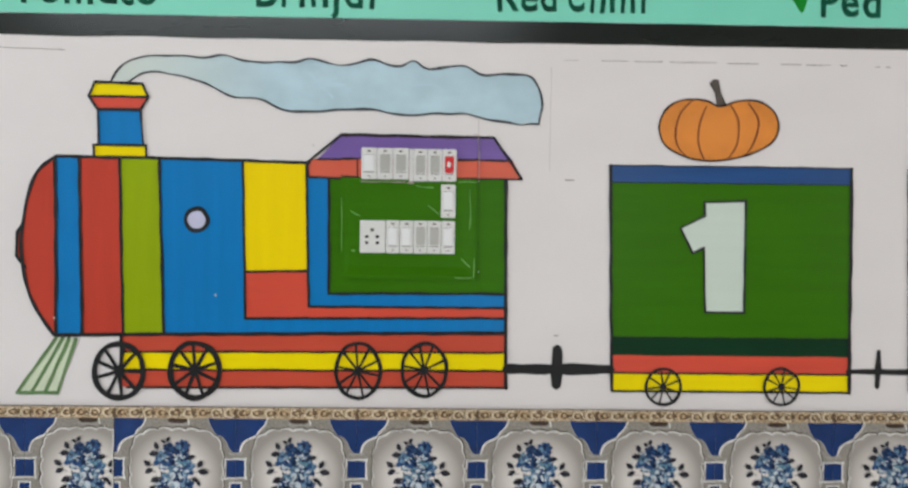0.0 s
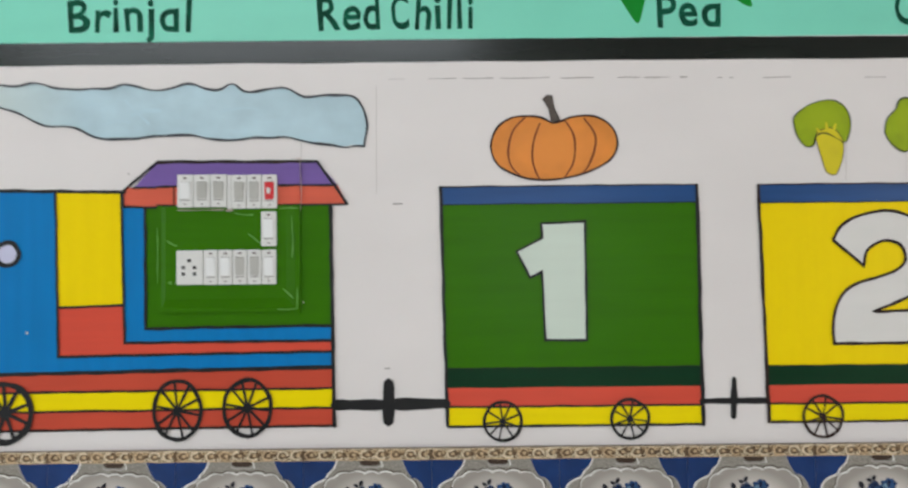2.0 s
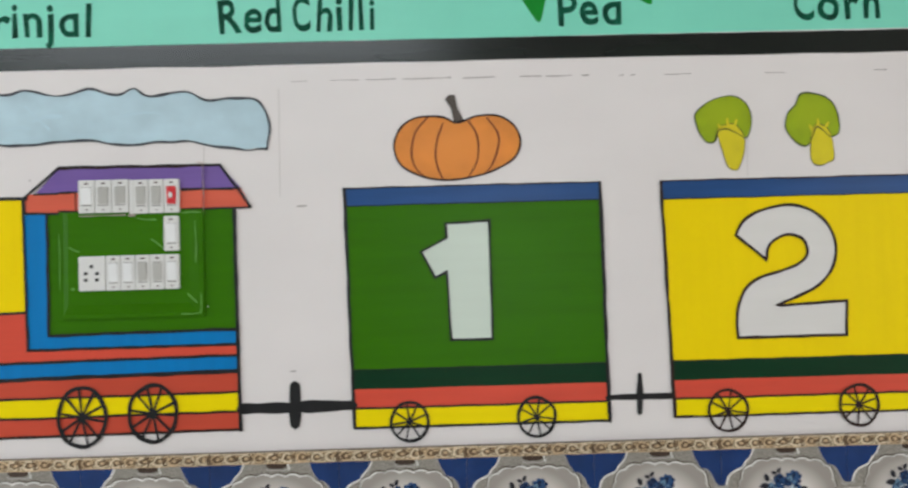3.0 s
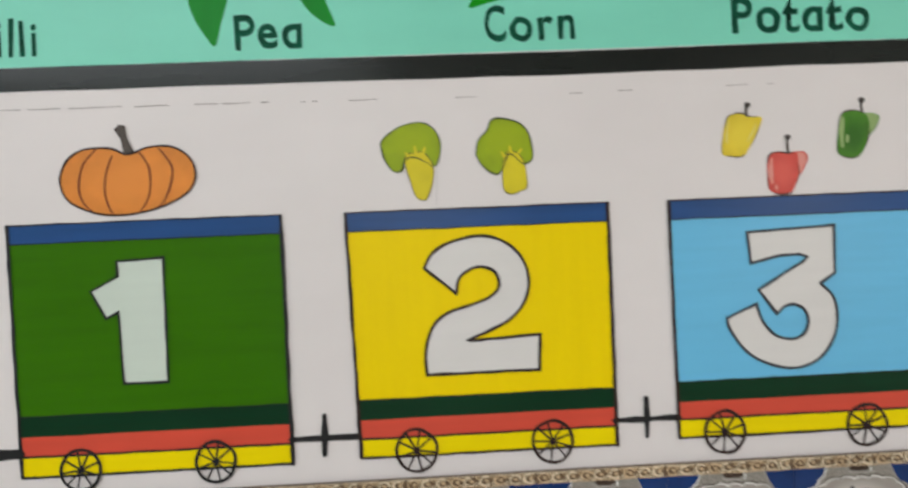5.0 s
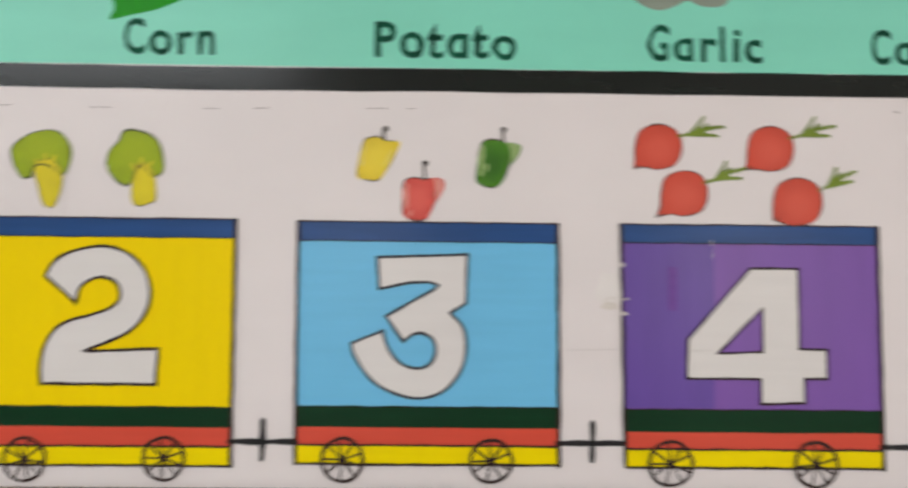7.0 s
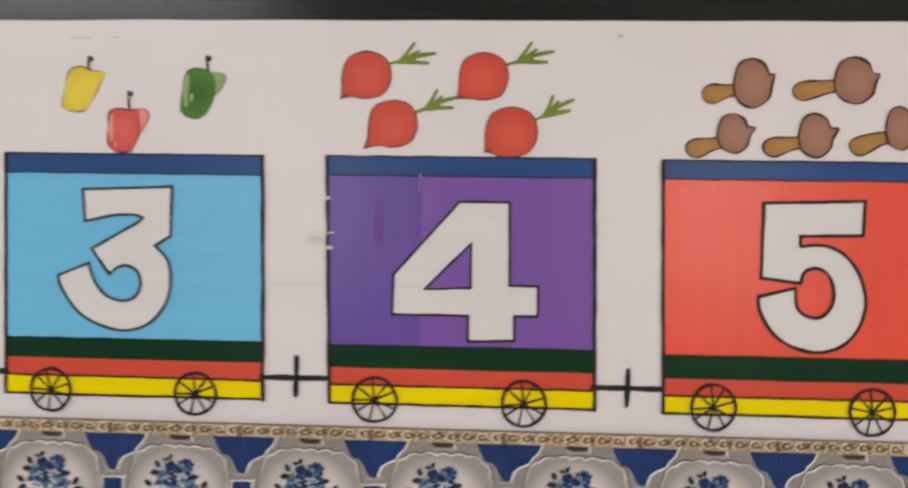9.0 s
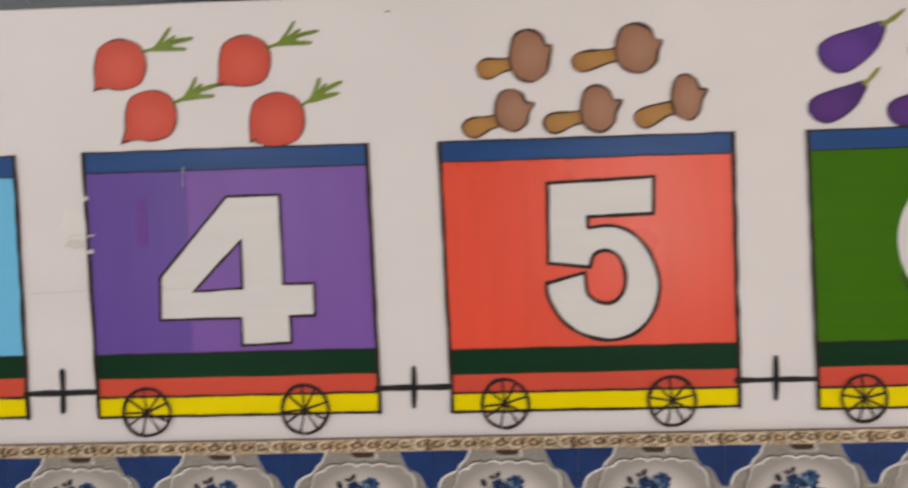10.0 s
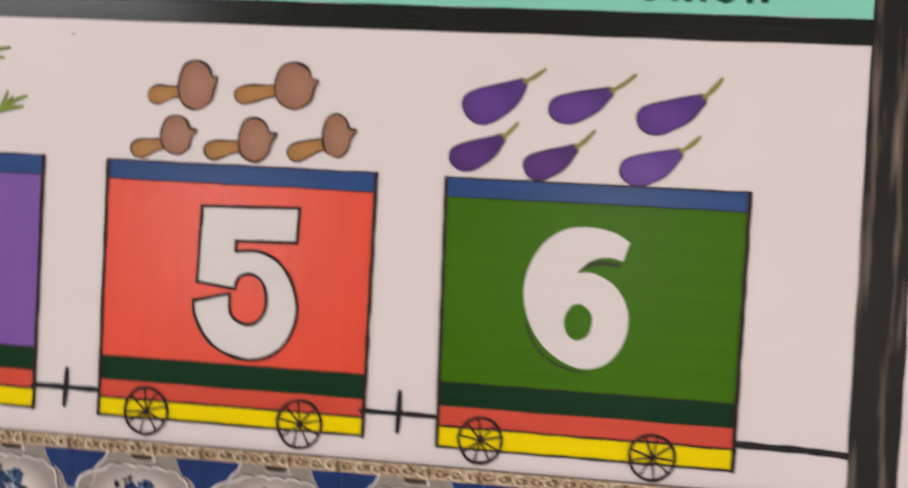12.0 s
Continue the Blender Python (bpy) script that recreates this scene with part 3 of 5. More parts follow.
six += curve([(0.50, 0.325), (0.66, 0.325), (0.85, 0.40), (0.97, 0.53), (1.0, 0.68), (0.94, 0.84), (0.80, 0.96), (0.60, 1.0), (0.38, 0.95), (0.18, 0.83), (0.05, 0.66), (0.0, 0.47), (0.05, 0.28), (0.18, 0.12), (0.38, 0.02), (0.62, 0.0), (0.84, 0.03)], False, 0.02)[1:]
SIX = straight(in_box(six, 3.045, 3.191, 1.3505, 1.547), True, 0.006)
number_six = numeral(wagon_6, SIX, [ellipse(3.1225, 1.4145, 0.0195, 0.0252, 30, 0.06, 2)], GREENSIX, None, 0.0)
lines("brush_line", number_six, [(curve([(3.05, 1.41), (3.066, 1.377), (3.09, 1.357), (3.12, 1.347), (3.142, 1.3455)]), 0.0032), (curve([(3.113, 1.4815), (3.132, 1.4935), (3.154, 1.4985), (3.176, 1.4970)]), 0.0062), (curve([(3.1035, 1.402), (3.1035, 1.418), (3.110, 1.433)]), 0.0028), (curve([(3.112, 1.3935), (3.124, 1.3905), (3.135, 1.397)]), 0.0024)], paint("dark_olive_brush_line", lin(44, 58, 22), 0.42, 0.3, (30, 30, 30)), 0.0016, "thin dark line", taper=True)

# ---- locomotive ----
loco = thing("locomotive", -0.15, 1.22, "painted toy steam locomotive in red, blue, green and yellow", "painted locomotive")
TOPL, BOTL = (lambda x: 1.6125 - max(0, x + 0.33) * 0.016), (lambda x: 1.318 + (x + 0.395) * 0.0115)
nose = curve([(-0.505, 1.613), (-0.534, 1.587), (-0.552, 1.536), (-0.5595, 1.469), (-0.554, 1.411), (-0.537, 1.363), (-0.506, 1.3165)])
part("nose", fill(bmesh.new(), nose, 0.001), RED, loco, "brick red rounded nose")
for a, b, c, d, mat, words in ((-0.505, -0.466, -0.459, -0.502, BLUE, "blue"), (-0.466, -0.399, -0.392, -0.459, RED, "brick red"), (-0.399, -0.334, -0.325, -0.392, OLIVE, "olive green")):
    part("boiler_band", fill(bmesh.new(), straight([(a, TOPL(a)), (b, TOPL(b)), (c, BOTL(c)), (d, BOTL(d))], True), 0.001), mat, loco, words + " boiler band")
L_BLUE = [(-0.334, 1.6125), (-0.196, 1.609), (-0.190, 1.3475), (0.243, 1.352), (0.243, 1.327), (-0.325, 1.3195)]
part("boiler_panel", fill(bmesh.new(), straight(L_BLUE, True), 0.001), BLUE, loco, "blue boiler panel")
part("door_panel", fill(bmesh.new(), straight([(-0.196, 1.609), (-0.091, 1.607), (-0.089, 1.4275), (-0.193, 1.4255)], True), 0.001), YELLOW, loco, "yellow door panel")
L_RED = [(-0.193, 1.4255), (-0.089, 1.4275), (-0.085, 1.3685), (0.243, 1.369), (0.243, 1.352), (-0.190, 1.3475)]
part("step_panel", fill(bmesh.new(), straight(L_RED, True), 0.001), CORAL, loco, "coral red step panel")
L_IN = [(-0.089, 1.583), (-0.053, 1.583), (-0.052, 1.3905), (0.243, 1.393), (0.243, 1.369), (-0.085, 1.3685)]
part("cab_frame", fill(bmesh.new(), straight(L_IN, True), 0.001), BLUE, loco, "blue cab frame")
part("cab_wall", fill(bmesh.new(), straight([(-0.053, 1.583), (0.242, 1.585), (0.243, 1.393), (-0.052, 1.3905)], True), 0.001), GREEN, loco, "leaf green cab wall")
part("roof", fill(bmesh.new(), straight([(-0.033, 1.656), (0.221, 1.654), (0.253, 1.616), (-0.073, 1.614)], True), 0.0013), PURPLE, loco, "purple cab roof")
part("roof_edge", fill(bmesh.new(), straight([(-0.0905, 1.6075), (-0.080, 1.6145), (0.253, 1.616), (0.269, 1.585), (-0.0875, 1.584)], True), 0.0013), SALMON, loco, "coral red roof edge")
for a, b, mat in ((1.2905, 1.3225, CHASSISRED), (1.260, 1.2905, YELLOWBAND), (1.2315, 1.260, CHASSISRED)):
    part("chassis_band", bar(bmesh.new(), -0.395, 0.245, a, b, 0.0008, 0.0035), mat, loco)
part("chimney_cap", fill(bmesh.new(), [(-0.440, 1.7365), (-0.362, 1.7345), (-0.352, 1.713), (-0.450, 1.713)], 0.001), YELLOWBAND, loco)
part("chimney_collar", fill(bmesh.new(), [(-0.450, 1.713), (-0.352, 1.713), (-0.365, 1.692), (-0.435, 1.691)], 0.001), CORAL, loco)
part("chimney", fill(bmesh.new(), [(-0.435, 1.691), (-0.365, 1.692), (-0.360, 1.634), (-0.433, 1.634)], 0.001), BLUE, loco)
part("chimney_base", fill(bmesh.new(), [(-0.442, 1.633), (-0.356, 1.633), (-0.355, 1.613), (-0.441, 1.613)], 0.0012), YELLOWBAND, loco)
part("porthole", fill(bmesh.new(), ellipse(-0.272, 1.511, 0.017, 0.018, 30, 0.06, 4), 0.0014), LILAC, loco, "lilac white porthole")
part("buffer", fill(bmesh.new(), curve([(-0.555, 1.502), (-0.566, 1.486), (-0.567, 1.448), (-0.552, 1.428)]), 0.0012), RED, loco)
W = 0.0052
ROWS = (
    (nose, W), ([(-0.505, 1.613), (-0.33, 1.6125), (-0.085, 1.608)], W), ([(-0.506, 1.3165), (-0.395, 1.319), (0.243, 1.327)], W * 1.2),
    ([(-0.505, 1.613), (-0.502, 1.317)], W * 1.1), ([(-0.466, 1.613), (-0.459, 1.318)], W), ([(-0.399, 1.613), (-0.392, 1.319)], W * 0.9), ([(-0.334, 1.6125), (-0.325, 1.3195)], W),
    ([(-0.196, 1.609), (-0.190, 1.3475), (0.243, 1.352)], W * 0.8), ([(-0.091, 1.607), (-0.085, 1.3685), (0.243, 1.369)], W * 0.8), ([(-0.193, 1.4255), (-0.089, 1.4275)], W * 0.7),
    ([(-0.053, 1.583), (-0.052, 1.3905), (0.243, 1.393)], W * 0.9), ([(0.242, 1.585), (0.246, 1.233)], W * 1.1), ([(-0.086, 1.584), (-0.034, 1.583)], W * 0.7), ([(0.19, 1.585), (0.269, 1.585)], W * 0.6),
    ([(-0.092, 1.606), (-0.033, 1.656), (0.221, 1.654), (0.269, 1.585)], W * 0.8), ([(-0.073, 1.614), (-0.03, 1.6145)], W * 0.6), ([(0.195, 1.616), (0.253, 1.616)], W * 0.6), ([(-0.089, 1.607), (-0.087, 1.584)], W * 0.7),
    ([(-0.395, 1.319), (-0.394, 1.262)], W), ([(-0.39, 1.2905), (0.245, 1.294)], W * 0.7), ([(-0.39, 1.260), (0.245, 1.2635)], W * 0.7), ([(-0.385, 1.2305), (0.247, 1.235)], W * 0.8),
    ([(-0.440, 1.7365), (-0.362, 1.7345), (-0.352, 1.713), (-0.365, 1.692), (-0.435, 1.691), (-0.450, 1.713), (-0.440, 1.7365)], W * 0.9), ([(-0.450, 1.713), (-0.352, 1.713)], W * 0.7),
    ([(-0.435, 1.691), (-0.433, 1.634)], W * 0.7), ([(-0.365, 1.692), (-0.360, 1.634)], W * 0.7), ([(-0.441, 1.613), (-0.442, 1.633), (-0.356, 1.633), (-0.355, 1.613)], W * 0.8),
    ([(-0.556, 1.502), (-0.566, 1.486), (-0.567, 1.448), (-0.553, 1.428)], W))
lines("outline", loco, [(p if p is nose else straight(p), w) for p, w in ROWS if p[0][1] > 1.3], INK, 0.0024, "thick black brush line")
lines("outline", loco, [(straight(p), w) for p, w in ROWS if p[0][1] < 1.3], LINE, 0.0024, "dark brown brush line")
lines("outline", loco, [(ellipse(-0.272, 1.511, 0.0178, 0.0190, 36, 0.08, 4), 0.0068)], INK, 0.0024, closed=True)
for k, (x, z, rx, rz) in enumerate(((-0.398, 1.258, 0.0405, 0.0455), (-0.273, 1.2605, 0.041, 0.0455), (-0.002, 1.2615, 0.0375, 0.0455), (0.109, 1.264, 0.0375, 0.0435))):
    wheel(loco, x, z, rx, rz, 9 if k < 2 else 10, 0.0092 if k < 2 else 0.0064, INK, 20.0 + k)
catcher = part("cowcatcher", fill(bmesh.new(), straight([(-0.502, 1.313), (-0.470, 1.311), (-0.500, 1.221), (-0.566, 1.220)], True), 0.0008), PALE, loco, "pale green cowcatcher")
rows = [(straight([(-0.502 + 0.032 * t, 1.313 - 0.002 * t), (-0.566 + 0.066 * t, 1.2205)]), 0.0054) for t in (0.0, 0.35, 0.68, 1.0)]
lines("slat", catcher, rows + [(straight([(-0.567, 1.2205), (-0.499, 1.2205)]), 0.0065)], PALELINE, 0.0016)

# ---- smoke ----
smoke = thing("smoke_plume", -0.05, 1.68, "pale blue painted smoke plume with a wavy grey outline", "painted smoke")
UP = [(-0.414, 1.7365), (-0.402, 1.760), (-0.369, 1.778), (-0.312, 1.783), (-0.269, 1.778), (-0.235, 1.784), (-0.192, 1.775), (-0.116, 1.774), (-0.082, 1.781), (-0.029, 1.770), (0.014, 1.781), (0.062, 1.769), (0.086, 1.779), (0.111, 1.767), (0.169, 1.772), (0.208, 1.758), (0.271, 1.759), (0.293, 1.742), (0.300, 1.711), (0.296, 1.677)]
LOW = [(-0.386, 1.738), (-0.359, 1.753), (-0.302, 1.749), (-0.259, 1.738), (-0.216, 1.715), (-0.168, 1.714), (-0.125, 1.695), (-0.062, 1.694), (0.015, 1.699), (0.063, 1.689), (0.160, 1.694), (0.218, 1.684), (0.262, 1.678), (0.280, 1.680), (0.296, 1.677)]
up, low = curve(UP), curve(LOW)
part("cloud", fill(bmesh.new(), up + low[::-1][1:], 0.0008), SMOKE, smoke)
lines("outline", smoke, [(curve(UP), 0.0033), (curve(LOW), 0.0033)], GREYLINE, 0.0018, wobble=0.0034, vary=0.7)
lines("scuff", smoke, [(curve(p), w) for p, w in (([(-0.086, 1.756), (-0.070, 1.738), (-0.048, 1.717)], 0.005), ([(-0.076, 1.730), (-0.055, 1.738), (-0.029, 1.737)], 0.006), ([(-0.118, 1.716), (-0.10, 1.722), (-0.078, 1.719)], 0.004), ([(0.06, 1.735), (0.10, 1.741), (0.13, 1.738)], 0.004))], paint("thin_white_wash", lin(184, 210, 222), 0.4, 0.1), 0.0012, "thin white scuff", vary=0.9, taper=True)

# ---- vegetables ----
def pumpkin():
    ob = thing("pumpkin", 0.6, 1.62, "orange painted pumpkin with brown ribs and grey stem", "painted pumpkin")
    out = curve([(0.498, 1.673), (0.507, 1.703), (0.528, 1.719), (0.552, 1.7235), (0.578, 1.721), (0.601, 1.7125), (0.632, 1.7215), (0.664, 1.7215), (0.692, 1.705), (0.7005, 1.678), (0.6895, 1.653), (0.662, 1.636), (0.630, 1.6255), (0.580, 1.6200), (0.541, 1.628), (0.510, 1.645)], True)
    body = part("body", fill(bmesh.new(), out, 0.001), PUMPKIN, ob)
    ribs = ([(0.554, 1.722), (0.5345, 1.701), (0.526, 1.667), (0.5315, 1.6425), (0.5446, 1.627)], [(0.578, 1.7115), (0.567, 1.684), (0.564, 1.6585), (0.569, 1.6355), (0.575, 1.622)],
            [(0.618, 1.714), (0.632, 1.688), (0.6305, 1.6495), (0.614, 1.622)], [(0.6475, 1.719), (0.6655, 1.691), (0.6625, 1.6635), (0.651, 1.638), (0.639, 1.628)])
    lines("rib", body, [(curve(r), 0.0030) for r in ribs], paint("rust_brown_line", lin(122, 56, 20), 0.42, 0.2, (30, 30, 30)), 0.0018, "rust brown rib line", taper=True)
    part("outline", stroke(bmesh.new(), out, 0.003, 0.0020, closed=True), LINE, body)
    stem_line = [(0.5825, 1.750), (0.589, 1.7565), (0.597, 1.7555), (0.5995, 1.736), (0.609, 1.716), (0.596, 1.711), (0.5915, 1.735)]
    stem = part("stem", fill(bmesh.new(), stem_line, 0.0022), STEM, ob, "grey brown stem")
    part("outline", stroke(bmesh.new(), straight(stem_line, True, 0.004), 0.0014, 0.0024, closed=True, vary=0.9), LINE, stem)
    return ob


pumpkin()


def broccoli(outline, stalk, twigs, words):
    ob = thing("broccoli", stalk[2][0], stalk[2][1], words, "painted broccoli", "two broccoli florets")
    head = curve(outline, True)
    part("head", fill(bmesh.new(), head, 0.001), BROC, ob)
    st = part("stalk", fill(bmesh.new(), curve(stalk, True), 0.0014), BROCSTEM, ob, "pale yellow stalk")
    lines("twig", st, [(straight([t[0], (t[0][0] + 1.0 * (t[1][0] - t[0][0]), t[0][1] + 1.0 * (t[1][1] - t[0][1]))], False, 0.004), 0.0042) for t in twigs], BROCSTEM, 0.0016, taper=True)
    part("outline", stroke(bmesh.new(), curve(stalk, True), 0.0010, 0.0015, closed=True, vary=1.2), BROWNLINE, st)
    bm = bmesh.new()
    stroke(bm, head, 0.0019, 0.0018, closed=True, wobble=0.0022, vary=1.2)
    part("outline", bm, paint("dark_olive_line", lin(68, 76, 24), 0.42, 0.3, (30, 30, 30)), ob)
    return ob


broccoli([(0.983, 1.7145), (0.992, 1.726), (1.011, 1.7375), (1.039, 1.744), (1.0595, 1.737), (1.0725, 1.722), (1.075, 1.702), (1.065, 1.677), (1.052, 1.6825), (1.033, 1.6915), (1.019, 1.687), (1.0145, 1.672), (1.0015, 1.670), (0.9885, 1.6865), (0.984, 1.7015)],
         [(1.0185, 1.689), (1.0335, 1.698), (1.0485, 1.697), (1.0615, 1.678), (1.0600, 1.6525), (1.052, 1.6285), (1.0465, 1.6235), (1.0345, 1.6285), (1.0265, 1.652)],
         (((1.026, 1.688), (1.020, 1.699)), ((1.036, 1.694), (1.035, 1.708)), ((1.046, 1.694), (1.050, 1.706))), "olive green painted broccoli floret with a tapering stalk")
broccoli([(1.1295, 1.697), (1.134, 1.714), (1.1475, 1.7275), (1.155, 1.743), (1.172, 1.7455), (1.196, 1.738), (1.211, 1.7235), (1.2165, 1.699), (1.2145, 1.681), (1.2015, 1.675), (1.190, 1.684), (1.179, 1.690), (1.170, 1.670), (1.1605, 1.6595), (1.1455, 1.666), (1.134, 1.6805)],
         [(1.1695, 1.674), (1.178, 1.694), (1.194, 1.690), (1.2035, 1.673), (1.206, 1.639), (1.196, 1.633), (1.181, 1.6285), (1.169, 1.638)],
         (((1.174, 1.682), (1.168, 1.694)), ((1.182, 1.690), (1.182, 1.703)), ((1.192, 1.688), (1.199, 1.698))), "olive green painted broccoli floret with a cut stalk")


def pepper(dx, outline, lobe, foot, tip, mat, shine_mat, words, glints):
    """outline: the coloured body; lobe: the pale side lobe drawn as a loop."""
    sh = lambda pts: [(x + dx, z) for x, z in pts]
    ob = thing("bell_pepper", sh([foot])[0][0], min(z for _, z in outline), words, "painted pepper", "three bell peppers")
    out = curve(sh(outline), True)
    if lobe:
        side = part("lobe", fill(bmesh.new(), curve(sh(lobe)), 0.0008), shine_mat, ob, "pale side lobe")
        part("outline", stroke(bmesh.new(), curve(sh(lobe)), 0.0019, 0.0016, vary=0.9, taper=True), mat, side)
    body = part("body", fill(bmesh.new(), out, 0.001), mat, ob)
    n = len(out)
    rows = [(out[int(n * a): int(n * b)], w) for a, b, w in ((0.20, 0.50, 0.0018), (0.02, 0.16, 0.0010), (0.62, 0.78, 0.0011), (0.84, 0.98, 0.0013))]
    lines("outline", body, rows, BROWNLINE, 0.0016, taper=True, vary=1.0)
    lines("glint", body, [(curve(sh(p)), w) for p, w in glints], shine_mat, 0.0014, "pale painted highlight", taper=True, vary=0.8)
    (fx, fz), (tx, tz) = sh([foot, tip])
    bm = bmesh.new()
    stroke(bm, curve([(fx + 0.0005, fz - 0.002), ((fx + tx) / 2 - 0.001, (fz + tz) / 2), (tx, tz)]), 0.0046, 0.0018, vary=0.6)
    fill(bm, ellipse(tx + 0.001, tz, 0.0048, 0.0042, 14, 0.4, tx), 0.0018)
    part("stem", bm, STEM, ob)
    return ob


pepper(-0.004, [(1.519, 1.678), (1.521, 1.7045), (1.5265, 1.727), (1.5325, 1.737), (1.5495, 1.7405), (1.5665, 1.7345), (1.5845, 1.732), (1.576, 1.709), (1.563, 1.686), (1.552, 1.673), (1.534, 1.673)], None, (1.560, 1.737), (1.561, 1.753), PEPY, GLINTY,
       "yellow painted bell pepper with a dark stem", [([(1.530, 1.728), (1.527, 1.712), (1.526, 1.695)], 0.0030), ([(1.575, 1.722), (1.568, 1.708), (1.560, 1.695)], 0.0022)])
pepper(-0.004, [(1.591, 1.620), (1.5895, 1.6445), (1.5925, 1.671), (1.6085, 1.677), (1.6235, 1.6745), (1.637, 1.676), (1.640, 1.660), (1.639, 1.6395), (1.631, 1.6185), (1.6235, 1.612), (1.6045, 1.612)], [(1.635, 1.6765), (1.648, 1.6755), (1.6545, 1.6665), (1.647, 1.649), (1.638, 1.638)], (1.6235, 1.6765), (1.623, 1.700), PEPR, GLINTR,
       "red painted bell pepper with pale highlights", [([(1.597, 1.667), (1.595, 1.648), (1.596, 1.628)], 0.0075), ([(1.603, 1.626), (1.602, 1.618)], 0.0040)])
pepper(-0.004, [(1.704, 1.673), (1.7055, 1.703), (1.711, 1.731), (1.7225, 1.738), (1.7375, 1.737), (1.751, 1.732), (1.757, 1.719), (1.755, 1.698), (1.747, 1.677), (1.7375, 1.666), (1.7225, 1.664)], [(1.749, 1.733), (1.762, 1.733), (1.7725, 1.727), (1.766, 1.710), (1.755, 1.699)], (1.745, 1.737), (1.7445, 1.754), PEPG, GLINTG,
       "green painted bell pepper with pale highlights", [([(1.714, 1.728), (1.711, 1.706), (1.711, 1.682)], 0.0075), ([(1.720, 1.700), (1.719, 1.688)], 0.0045), ([(1.765, 1.726), (1.760, 1.713)], 0.0030)])


def radish(cx, cz, tail, tip, r, words):
    ob = thing("radish", cx, cz - r, words, "painted radish", "four radishes")
    tx, tz = tail
    out = curve([(cx + r, cz), (cx + 0.75 * r, cz + 0.72 * r), (cx, cz + r * 0.98), (cx - 0.78 * r, cz + 0.7 * r), (cx - r, cz), (cx - 1.02 * r, cz - 0.55 * r), (tx, tz + 0.001), (tx + 0.004, tz - 0.001), (cx - 0.55 * r, cz - 0.88 * r), (cx - 0.05 * r, cz - 0.97 * r), (cx + 0.72 * r, cz - 0.74 * r)], True)
    body = part("root", fill(bmesh.new(), out, 0.001), RADISH, ob)
    part("outline", stroke(bmesh.new(), out, 0.0014, 0.0014, closed=True, vary=1.1), BROWNLINE, body)
    lines("tail", body, [(curve([(tx + 0.010, tz + 0.0035), (tx + 0.003, tz), (tx - 0.001, tz - 0.002)]), 0.0026)], BROWNLINE, 0.0016, "dark curled tail", taper=True)
    a, b = Vector((cx + 0.9 * r, cz + 0.48 * r)), Vector(tip)
    d = b - a
    n = Vector((-d.y, d.x)).normalized()
    L = d.length
    fork = a + d * 0.26
    rows = [([a - d * 0.05, a + d * 0.2, fork], 0.0046), ([fork - d * 0.06, fork + d * 0.40 + n * 0.03 * L, b], 0.0060), ([fork - d * 0.04, fork + d * 0.16 + n * 0.13 * L, fork + d * 0.36 + n * 0.31 * L], 0.0052),
            ([fork - d * 0.05, fork + d * 0.30 - n * 0.09 * L, fork + d * 0.56 - n * 0.17 * L], 0.0058), ([fork - d * 0.08, fork + d * 0.16 + n * 0.04 * L, fork + d * 0.42 + n * 0.13 * L], 0.0050), ([fork - d * 0.08, fork + d * 0.12 - n * 0.03 * L, fork + d * 0.30 - n * 0.04 * L], 0.0075)]
    lines("leaf", ob, [(curve(p), w) for p, w in rows], RADISHLEAF, 0.0012, "green forked leaf", taper=True)
    return ob


radish(1.984, 1.7300, (1.945, 1.697), (2.087, 1.763), 0.0365, "coral red painted radish with a curled tail")
radish(2.1595, 1.7290, (2.120, 1.698), (2.263, 1.767), 0.0365, "coral red painted radish with spread leaves")
radish(2.0245, 1.6575, (1.981, 1.622), (2.122, 1.698), 0.0365, "coral red painted radish above the violet wagon")
radish(2.202, 1.6465, (2.163, 1.618), (2.294, 1.6955), 0.0385, "coral red painted radish resting on the violet wagon")


